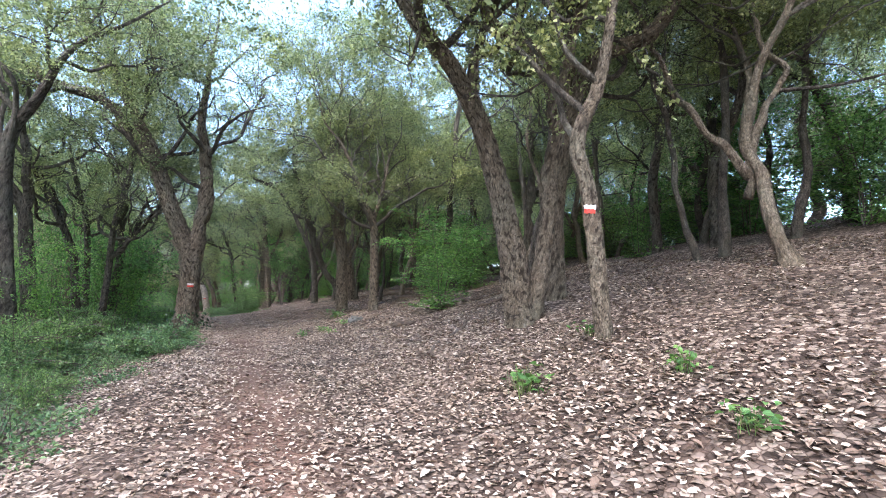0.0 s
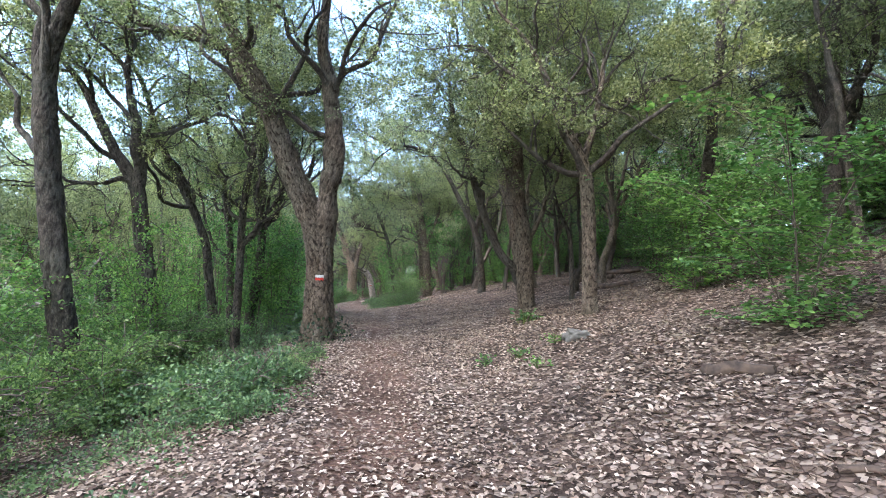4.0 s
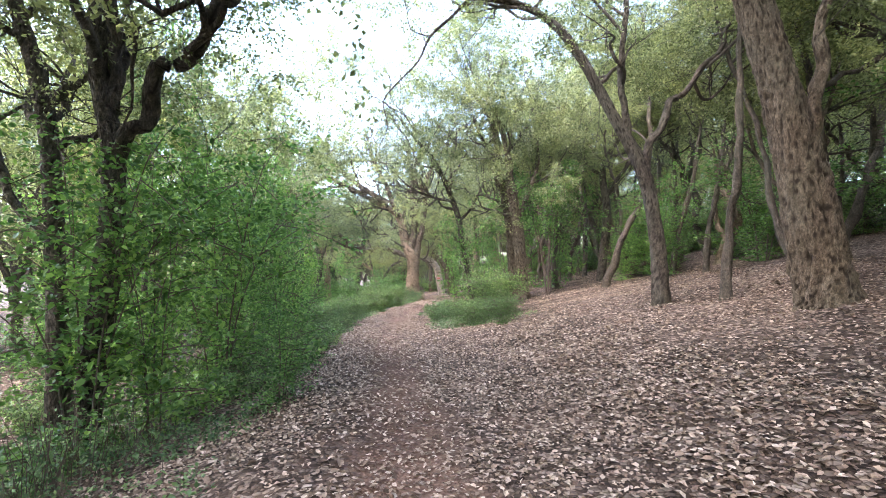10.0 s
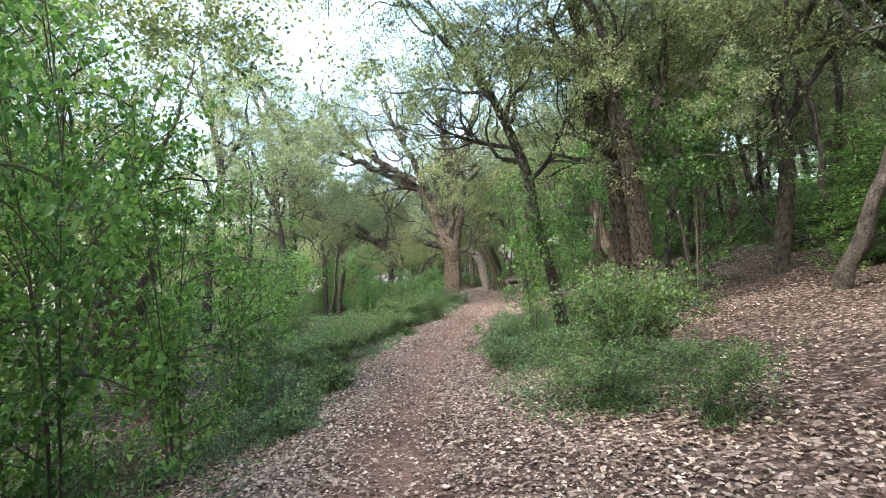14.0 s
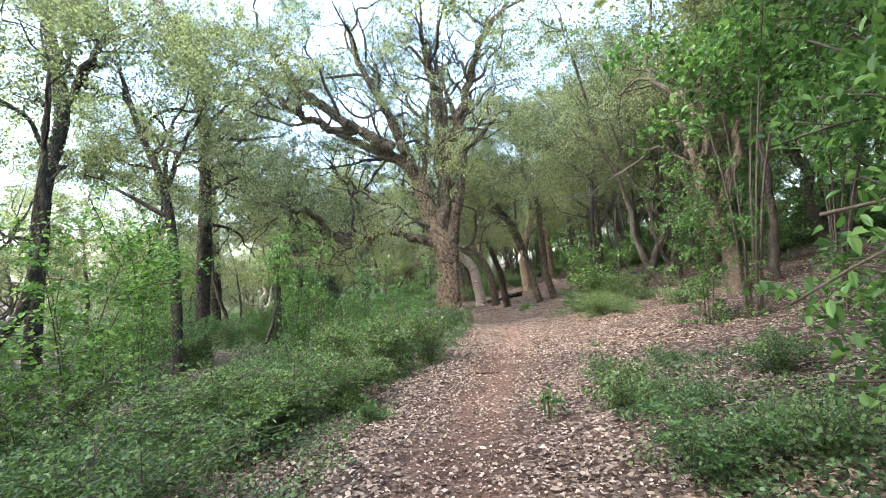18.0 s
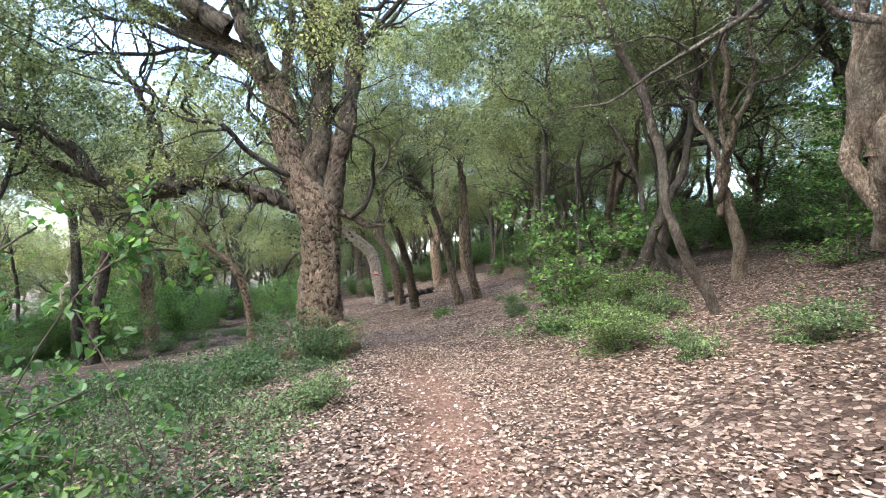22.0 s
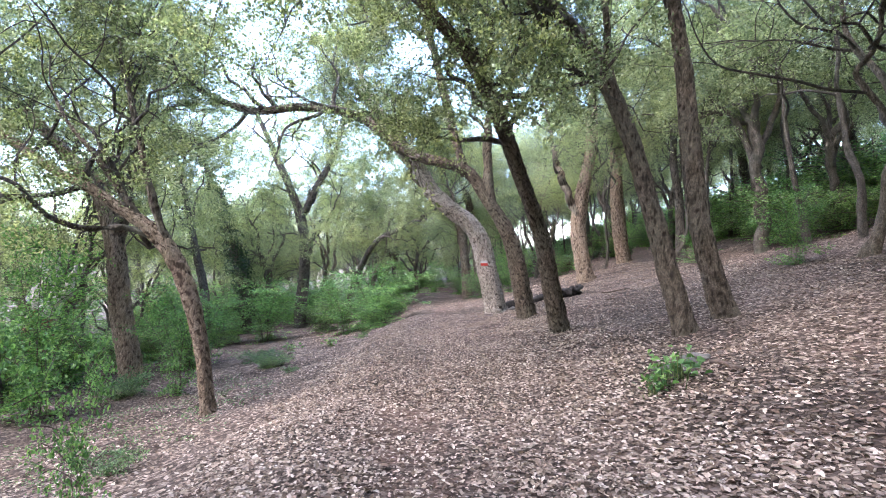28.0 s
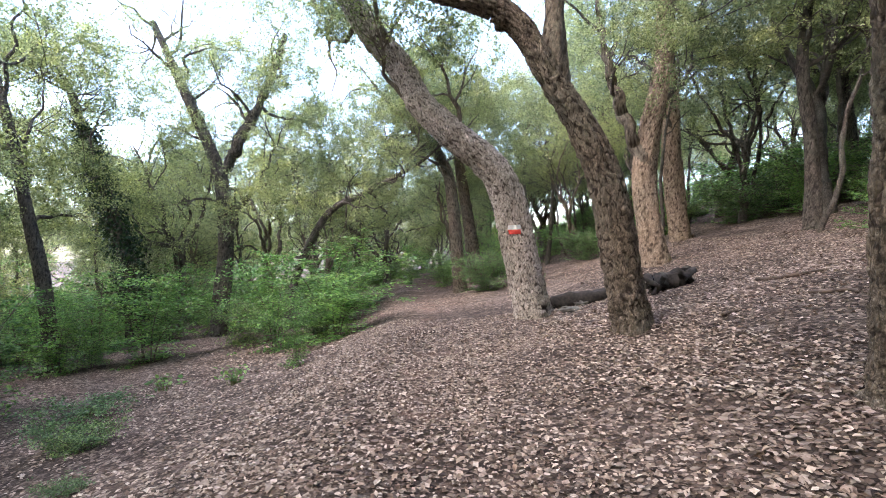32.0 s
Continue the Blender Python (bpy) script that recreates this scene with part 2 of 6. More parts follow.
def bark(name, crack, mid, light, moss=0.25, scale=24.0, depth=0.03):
    """Rough bark: mottled plates, fissures brown with their shade painted in, lichen and dust."""
    m, nd, lk, bs = nodes_of(name)
    v = textured(nd, lk, "voronoi", scale, (1.0, 1.0, 0.5), 2.0)
    v.feature = 'DISTANCE_TO_EDGE'
    warp = textured(nd, lk, "noise", 9.0, (1, 1, 0.6), 8.0)
    add = nd.new("ShaderNodeVectorMath")
    add.operation = 'MULTIPLY_ADD'
    add.inputs[1].default_value = (0.2, 0.2, 0.3)
    lk.new(warp.outputs["Color"], add.inputs[0])
    lk.new(v.inputs["Vector"].links[0].from_socket, add.inputs[2])
    lk.new(add.outputs[0], v.inputs["Vector"])
    fine = textured(nd, lk, "noise", 55.0, (1, 1, 0.45), 7.0)
    blot = textured(nd, lk, "noise", 12.0, (1, 1, 0.6), 5.0)
    wide = textured(nd, lk, "noise", 1.6, (1, 1, 0.7), 4.0)
    plates = ramp(nd, [(0.3, mid), (0.68, light)])
    lk.new(blot.outputs["Fac"], plates.inputs[0])
    nicks = ramp(nd, [(0.0, (0.42, 0.38, 0.35)), (0.10, (1, 1, 1))])
    lk.new(v.outputs["Distance"], nicks.inputs[0])
    grain = ramp(nd, [(0.3, (0.5, 0.5, 0.5)), (0.7, (1.35, 1.3, 1.25))])
    lk.new(fine.outputs["Fac"], grain.inputs[0])
    col = mixed(nd, lk, 1.0, plates.outputs[0], grain.outputs[0], "MULTIPLY")
    col = mixed(nd, lk, 0.75, col, nicks.outputs[0], "MULTIPLY")
    spots = ramp(nd, [(0.45, (0, 0, 0)), (0.72, (moss, moss, moss))])
    lk.new(wide.outputs["Fac"], spots.inputs[0])
    col = mixed(nd, lk, spots.outputs[0], col, (0.20, 0.21, 0.16))
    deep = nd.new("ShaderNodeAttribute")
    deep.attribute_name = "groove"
    # groove colour: browner inner bark, darkened further as painted shade
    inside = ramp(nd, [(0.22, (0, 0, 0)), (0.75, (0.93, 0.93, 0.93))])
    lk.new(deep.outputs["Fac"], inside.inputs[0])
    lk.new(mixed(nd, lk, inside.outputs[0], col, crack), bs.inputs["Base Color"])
    bs.inputs["Roughness"].default_value = 0.9
    bs.inputs["Specular IOR Level"].default_value = 0.25
    h = nd.new("ShaderNodeMath")
    h.operation = 'MULTIPLY_ADD'
    h.inputs[1].default_value = 0.4
    lk.new(fine.outputs["Fac"], h.inputs[0])
    cut = ramp(nd, [(0.0, (0, 0, 0)), (0.16, (1, 1, 1))])
    lk.new(v.outputs["Distance"], cut.inputs[0])
    lk.new(cut.outputs[0], h.inputs[2])
    b = nd.new("ShaderNodeBump")
    b.inputs["Strength"].default_value, b.inputs["Distance"].default_value = 0.8, depth
    lk.new(h.outputs[0], b.inputs["Height"])
    lk.new(b.outputs[0], bs.inputs["Normal"])
    return m


def foliage(name, dark, mid, light, see_through=0.35, rough=0.5):
    """Leaves that let some light through, each a little different."""
    m, nd, lk, bs = nodes_of(name)
    geo = nd.new("ShaderNodeNewGeometry")
    r = ramp(nd, [(0.0, dark), (0.5, mid), (1.0, light)])
    lk.new(geo.outputs["Random Per Island"], r.inputs[0])
    whole = nd.new("ShaderNodeObjectInfo")
    own = ramp(nd, [(0.0, (0.8, 0.84, 0.84)), (0.5, (1, 1, 1)), (1.0, (1.22, 1.16, 1.0))])
    lk.new(whole.outputs["Random"], own.inputs[0])
    wide = textured(nd, lk, "noise", 0.9, detail=2.0)
    tone = ramp(nd, [(0.3, (0.72, 0.78, 0.75)), (0.7, (1.2, 1.15, 1.0))])
    lk.new(wide.outputs["Fac"], tone.inputs[0])
    col = mixed(nd, lk, 1.0, r.outputs[0], tone.outputs[0], "MULTIPLY")
    col = mixed(nd, lk, 1.0, col, own.outputs[0], "MULTIPLY")
    lk.new(col, bs.inputs["Base Color"])
    bs.inputs["Roughness"].default_value = rough
    bs.inputs["Specular IOR Level"].default_value = 0.35
    tr, mx = nd.new("ShaderNodeBsdfTranslucent"), nd.new("ShaderNodeMixShader")
    lk.new(mixed(nd, lk, 1.0, col, (1.2, 1.28, 0.72), "MULTIPLY"), tr.inputs["Color"])
    mx.inputs[0].default_value = see_through
    lk.new(bs.outputs[0], mx.inputs[1])
    lk.new(tr.outputs[0], mx.inputs[2])
    lk.new(mx.outputs[0], nd["Material Output"].inputs["Surface"])
    return m


def earth():
    """Hillside floor: small dry leaves over reddish soil, bare along the tread."""
    m, nd, lk, bs = nodes_of("leafy_soil")
    soil = textured(nd, lk, "noise", 38.0, detail=8.0)
    soil_c = ramp(nd, [(0.25, (0.075, 0.042, 0.03)), (0.5, (0.15, 0.092, 0.07)), (0.8, (0.26, 0.172, 0.136))])
    lk.new(soil.outputs["Fac"], soil_c.inputs[0])
    leaf = textured(nd, lk, "voronoi", 23.0, detail=0.0)
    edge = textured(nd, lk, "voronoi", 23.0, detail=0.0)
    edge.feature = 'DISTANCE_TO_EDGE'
    tint = nd.new("ShaderNodeSeparateColor")
    lk.new(leaf.outputs["Color"], tint.inputs[0])
    leaf_c = ramp(nd, [(0.0, (0.04, 0.028, 0.022)), (0.35, (0.09, 0.063, 0.05)), (0.7, (0.17, 0.127, 0.104)), (1.0, (0.36, 0.29, 0.24))])
    lk.new(tint.outputs[0], leaf_c.inputs[0])
    # shade between the leaves, painted as darker cell edges
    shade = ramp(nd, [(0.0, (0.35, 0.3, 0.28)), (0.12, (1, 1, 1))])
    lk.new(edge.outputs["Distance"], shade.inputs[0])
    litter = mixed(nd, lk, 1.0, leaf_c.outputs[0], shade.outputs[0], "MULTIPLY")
    bare = nd.new("ShaderNodeAttribute")
    bare.attribute_name = "bare"
    patch = textured(nd, lk, "noise", 2.6, detail=5.0)
    thr = nd.new("ShaderNodeMath")
    thr.operation = 'ADD'
    lk.new(bare.outputs["Fac"], thr.inputs[0])
    lk.new(patch.outputs["Fac"], thr.inputs[1])
    fac = ramp(nd, [(0.62, (0, 0, 0)), (0.95, (1, 1, 1))])
    lk.new(thr.outputs[0], fac.inputs[0])
    green = textured(nd, lk, "noise", 0.55, detail=4.0)
    damp = ramp(nd, [(0.40, (0.62, 0.60, 0.58)), (0.62, (1.08, 1.05, 1.02))])
    lk.new(green.outputs["Fac"], damp.inputs[0])
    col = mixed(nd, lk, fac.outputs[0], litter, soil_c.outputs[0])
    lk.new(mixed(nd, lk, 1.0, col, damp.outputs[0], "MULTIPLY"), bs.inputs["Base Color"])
    bs.inputs["Roughness"].default_value = 0.95
    bs.inputs["Specular IOR Level"].default_value = 0.15
    b = nd.new("ShaderNodeBump")
    b.inputs["Strength"].default_value, b.inputs["Distance"].default_value = 0.9, 0.02
    hm = nd.new("ShaderNodeMath")
    hm.operation = 'MULTIPLY_ADD'
    hm.inputs[1].default_value = 0.5
    lk.new(soil.outputs["Fac"], hm.inputs[0])
    lk.new(edge.outputs["Distance"], hm.inputs[2])
    lk.new(hm.outputs[0], b.inputs["Height"])
    lk.new(b.outputs[0], bs.inputs["Normal"])
    return m


def dry_leaf():
    m, nd, lk, bs = nodes_of("dry_leaf")
    geo = nd.new("ShaderNodeNewGeometry")
    r = ramp(nd, [(0.0, (0.07, 0.044, 0.032)), (0.3, (0.18, 0.128, 0.098)), (0.72, (0.33, 0.256, 0.205)), (1.0, (0.52, 0.43, 0.355))])
    lk.new(geo.outputs["Random Per Island"], r.inputs[0])
    n = textured(nd, lk, "noise", 60.0, detail=3.0)
    g = ramp(nd, [(0.3, (0.75, 0.72, 0.7)), (0.7, (1.15, 1.12, 1.1))])
    lk.new(n.outputs["Fac"], g.inputs[0])
    lk.new(mixed(nd, lk, 1.0, r.outputs[0], g.outputs[0], "MULTIPLY"), bs.inputs["Base Color"])
    bs.inputs["Roughness"].default_value = 0.8
    bs.inputs["Specular IOR Level"].default_value = 0.2
    return m


def plain(name, col, rough=0.8, scale=20.0, vary=0.35):
    m, nd, lk, bs = nodes_of(name)
    n = textured(nd, lk, "noise", scale, detail=6.0)
    lo, hi = tuple(c * (1 - vary) for c in col), tuple(min(1, c * (1 + vary)) for c in col)
    r = ramp(nd, [(0.3, lo), (0.7, hi)])
    lk.new(n.outputs["Fac"], r.inputs[0])
    lk.new(r.outputs[0], bs.inputs["Base Color"])
    bs.inputs["Roughness"].default_value = rough
    b = nd.new("ShaderNodeBump")
    b.inputs["Strength"].default_value, b.inputs["Distance"].default_value = 0.6, 0.01
    lk.new(n.outputs["Fac"], b.inputs["Height"])
    lk.new(b.outputs[0], bs.inputs["Normal"])
    return m


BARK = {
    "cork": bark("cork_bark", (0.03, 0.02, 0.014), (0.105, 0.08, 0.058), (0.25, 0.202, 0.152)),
    # the big oak's bark, also a lit version of cork for two left-hand oaks
    "old": bark("old_and_lit_cork_bark", (0.06, 0.037, 0.024), (0.25, 0.18, 0.122), (0.46, 0.355, 0.265), 0.15),
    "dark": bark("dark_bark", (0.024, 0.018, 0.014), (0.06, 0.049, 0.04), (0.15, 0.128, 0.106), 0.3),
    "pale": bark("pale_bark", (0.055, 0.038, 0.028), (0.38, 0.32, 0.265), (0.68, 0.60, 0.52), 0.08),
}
BARK["ivy"] = BARK["dark"]
OAK_LEAF = foliage("oak_leaf", (0.085, 0.10, 0.056), (0.195, 0.22, 0.132), (0.40, 0.42, 0.285), 0.5, 0.33)
LIME_LEAF = foliage("young_leaf", (0.052, 0.115, 0.04), (0.128, 0.243, 0.084), (0.265, 0.41, 0.15), 0.45, 0.4)
BUSH_LEAF = foliage("bush_leaf", (0.04, 0.078, 0.034), (0.11, 0.182, 0.078), (0.25, 0.345, 0.16), 0.45, 0.36)
SAP_LEAF = foliage("sapling_leaf", (0.045, 0.098, 0.036), (0.105, 0.205, 0.074), (0.215, 0.34, 0.13), 0.45, 0.38)
IVY_LEAF = foliage("ivy_leaf", (0.045, 0.085, 0.042), (0.115, 0.185, 0.092), (0.25, 0.345, 0.18), 0.38, 0.34)
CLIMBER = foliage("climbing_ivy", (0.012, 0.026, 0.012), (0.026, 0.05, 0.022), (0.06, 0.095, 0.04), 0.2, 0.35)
GRASS = foliage("grass_blade", (0.045, 0.072, 0.027), (0.085, 0.118, 0.043), (0.16, 0.185, 0.08), 0.3)
EARTH, DRY = earth(), dry_leaf()
TWIG = plain("twig_bark", (0.10, 0.075, 0.058), 0.9, 30)
RAW = plain("raw_torn_wood", (0.20, 0.105, 0.062), 0.9, 16, 0.5)
BLEACHED = plain("bleached_wood", (0.45, 0.40, 0.34), 0.85, 18, 0.3)
STONE = plain("grey_stone", (0.115, 0.105, 0.092), 0.95, 9, 0.5)
ROT = plain("rotten_wood", (0.07, 0.047, 0.034), 0.95, 14, 0.6)
CHAR = plain("blackened_wood", (0.022, 0.017, 0.014), 0.95, 17, 0.6)
RED = plain("red_trail_paint", (0.5, 0.035, 0.02), 0.6, 30, 0.25)
WHITE = plain("white_trail_paint", (0.5, 0.47, 0.44), 0.6, 30, 0.15)

# ---- the ground, one sheet to the horizon ----
far = np.cumsum(1.28 ** np.arange(22) * 0.4)
side_u = np.r_[-14 - far[::-1], np.arange(-14, 14.01, 0.2), 14 + far]
side_y = np.r_[-14 - far[::-1], np.arange(-14, 78.01, 0.2), 78 + far]
uu, yy = np.meshgrid(side_u, side_y)
xx = uu + table(TRAIL_X, np.clip(yy, -10, 90))
yc = np.clip(yy, -14, 88)
gv = np.stack([xx, yy, ground_z(uu + table(TRAIL_X, yc), yc)], -1).reshape(-1, 3)
nu, ny = len(side_u), len(side_y)
gi, gj = np.meshgrid(np.arange(ny - 1), np.arange(nu - 1), indexing="ij")
gq = np.stack([gi * nu + gj, gi * nu + gj + 1, (gi + 1) * nu + gj + 1, (gi + 1) * nu + gj], -1).reshape(-1, 4)
ground_mesh = mesh_of("ground", gv, gq)
trodden = np.interp(yy, [44, 52], [1.0, 0.3])
bare = trodden * (0.44 * np.exp(-((uu + 0.05) / 0.42) ** 2) + 0.10 * np.exp(-(uu / 1.3) ** 2))
ground_mesh.attributes.new("bare", 'FLOAT', 'POINT').data.foreach_set("value", bare.astype(np.float32).ravel())
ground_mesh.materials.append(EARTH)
ground = tagged(new("ground", ground_mesh), "sloping woodland floor of brown leaf litter with a bare earth tread", "ground", kind="structure")

# ---- fallen leaves ----
def strew(n, lo, hi, y0, y1, size, seed, fine=False):
    g = np.random.default_rng(seed)
    y = g.uniform(y0, y1, n)
    u = g.uniform(lo, hi, n)
    thin = np.clip(np.sin(1.7 * u + 2.3 * np.sin(0.9 * y)) * np.sin(1.3 * y - 0.8 * u), 0, 1) * 0.6
    keep = g.uniform(0, 1, n) > np.maximum(thin, 0.75 * np.exp(-((u + 0.05) / 0.34) ** 2) * (0.6 + 0.4 * np.sin(1.3 * y)) * np.interp(y, [44, 52], [1.0, 0.2]))
    # damp bare patches under the saplings on the bank
    keep &= g.uniform(0, 1, n) > 0.8 * np.exp(-((u - 2.8) / 2.2) ** 2) * np.interp(y, [29, 33, 43, 47], [0, 1, 1, 0]) * (0.7 + 0.5 * np.sin(2.1 * y + 1.7 * u))
    y, u = y[keep], u[keep]
    x = u + table(TRAIL_X, y)
    return leaf_quads(np.stack([x, y, ground_z(x, y) + g.uniform(0.006, 0.024, len(x))], -1), size, 0.8, seed, 0.62 if fine else 0.74, fine)


litter = join([strew(118000, -1.7, 1.7, -2, 62, 0.031, 1), strew(52000, -1.9, 1.9, -2, 62, 0.047, 6), strew(62000, 1.7, 3.6, -2, 62, 0.044, 4), strew(20000, -2.1, -1.6, -2, 62, 0.041, 5),
               strew(100000, 3.6, 8.5, 0, 68, 0.047, 2), strew(46000, -6, -1.9, -2, 66, 0.05, 3)])
rounded = join([strew(54000, -1.6, 1.6, -2, 62, 0.04, 8, True), strew(26000, 1.6, 3.2, -2, 60, 0.052, 9, True), strew(9000, -2.0, 2.8, -2, 60, 0.066, 10, True)])
litter = join([litter, rounded])
tagged(part_of("leaf_litter", mesh_of("leaf_litter", *litter, smooth=False), DRY, None), "curled tan oak leaves scattered thickly over the soil", "dead leaves", kind="stuff")


# ---- trees ----
def boughs(rows, g, groups, tips, count, low, level=0, reach=1.0, deep=1):
    """Crooked side branches off a limb, each with its own twigs as one group of lines; the ends that bear leaves go to tips."""
    n = len(rows)
    for _ in range(count):
        k = int(n * (low + (1 - low) * g.uniform(0.0, 1.0)))
        k = min(max(k, 1), n - 2)
        p, r = rows[k, :3], rows[k, 3]
        along = rows[k + 1, :3] - rows[k - 1, :3]
        along /= np.linalg.norm(along) + 1e-9
        d = g.normal(size=3)
        d -= along * (d @ along)
        d = d / (np.linalg.norm(d) + 1e-9) + along * g.uniform(0.3, 0.9) + np.array([0, 0, g.uniform(0.0, 0.5)])
        d /= np.linalg.norm(d)
        length = reach * g.uniform(1.2, 2.6) * (1.0, 0.5, 0.26)[level]
        thick = min(r * 0.62, (0.062, 0.03, 0.013)[level])
        segs = (8, 5, 3)[level]
        pts, q, hook = [np.r_[p, thick]], p.copy(), g.normal(size=3) * 0.3
        for i in range(1, segs + 1):
            hook = -0.55 * hook + g.normal(size=3) * 0.34
            d = d + hook + np.array([0, 0, 0.06])
            d /= np.linalg.norm(d)
            q = q + d * length / segs
            pts.append(np.r_[q, thick * (1 - i / (segs + 0.6))])
        line = spline(pts, (0.14, 0.16, 0.2)[level])
        tips.extend(line[len(line) // 3 :: 3 if level == 0 else 2, :3])
        group = [(line, level)]
        if level < deep:
            boughs(line, g, group, tips, 5 if level == 0 else 3, 0.25, level + 1, reach, deep)
        if level == 0:
            groups.append(group)
        else:
            groups.extend(group)


def crooked(line, g, much=1.0):
    """Gives a smooth limb the kinks and bends that an oak's limb has."""
    s = np.r_[0, np.cumsum(np.linalg.norm(np.diff(line[:, :3], axis=0), axis=1))]
    grow = np.clip(s / 0.6, 0, 1)[:, None] * (0.025 + 0.28 * line[:, 3:4]) * much
    out = line.copy()
    for wave in (1.5, 0.83, 0.41):
        turn, at = g.normal(size=3), g.uniform(0, 6.28, 3)
        out[:, :3] += grow * turn * np.sin(6.28 * s[:, None] / wave + at) * (0.75 if wave > 0.5 else 0.28)
    out[:, 3] *= 1 + 0.08 * np.sin(5.1 * s + g.uniform(0, 6)) + 0.06 * np.sin(11.3 * s + g.uniform(0, 6))
    return out


def over_trail(p, x, y, high=2.7):
    """Which of the points of a tree at x, y hang low over the trail."""
    px, py = p[:, 0] + x, p[:, 1] + y
    return (np.abs(px - table(TRAIL_X, np.clip(py, -10, 90))) < 1.5) & (p[:, 2] + float(ground_z(x, y)) - ground_z(px, np.clip(py, -14, 88)) < high)


def spray_shape(seed, leaves=1150, size=0.046):
    """A spray of small oak leaves about a metre wide: twiglets that fan out from the middle, with leaves along them."""
    g = np.random.default_rng(seed)
    twigs = 22
    a = g.uniform(0, 6.28, twigs)
    d = np.stack([np.cos(a), np.sin(a), g.normal(size=twigs) * 0.42 + 0.12], -1) * g.uniform(0.28, 0.72, twigs)[:, None]
    start = g.normal(size=(twigs, 3)) * np.array([0.26, 0.26, 0.17])
    k = g.integers(0, twigs, leaves)
    t = g.uniform(0.15, 1.0, leaves)[:, None]
    at = start[k] + d[k] * t + np.array([0, 0, -0.16]) * t**2 + g.normal(size=(leaves, 3)) * 0.048
    return leaf_quads(at, size, 0.4, seed, 0.58)


SPRAYS = [spray_shape(300 + n) for n in range(6)]
SPRAY_MESH = [mesh_of("leaf_spray", *s, smooth=False) for s in SPRAYS]
for me in SPRAY_MESH:
    me.materials.append(OAK_LEAF)


def spray_spots(tips, count, g, x, y, gz):
    """Where the sprays of a crown hang: place, turn, tilt and size."""
    tips = np.asarray(tips)
    at = tips[g.integers(0, len(tips), count)] + g.normal(size=(count, 3)) * np.array([0.22, 0.22, 0.14])
    px, py = at[:, 0] + x, np.clip(at[:, 1] + y, -14, 88)
    high = at[:, 2] + gz - ground_z(px, py)
    u = px - table(TRAIL_X, py)
    clear = (np.abs(u) < 2.0) & (high < 3.3)
    clear |= (np.abs(u - 0.4) < 2.6) & (py > 9) & (py < 27) & (g.uniform(0, 1, count) < 0.12)
    return [(p, g.uniform(0, 360), g.uniform(-18, 18), g.uniform(0.8, 1.38)) for p, c in zip(at, clear) if not c]


def crown_of(tips, count, g, x, y, gz):
    """One mesh of many sprays, for the trees of the wood."""
    pieces = []
    for p, turn, tilt, size in spray_spots(tips, count, g, x, y, gz):
        v, q = SPRAYS[int(g.integers(0, 6))]
        m = np.array((Matrix.Rotation(radians(turn), 3, 'Z') @ Matrix.Rotation(radians(tilt), 3, 'X')))
        pieces.append((v @ m.T * size * 1.15 + p, q))
    return join(pieces)


# size across and relief of the bark plates
PLATE = {"cork": (0.066, 0.036), "old": (0.10, 0.036), "dark": (0.042, 0.018), "pale": (0.06, 0.024), "ivy": (0.05, 0.02)}


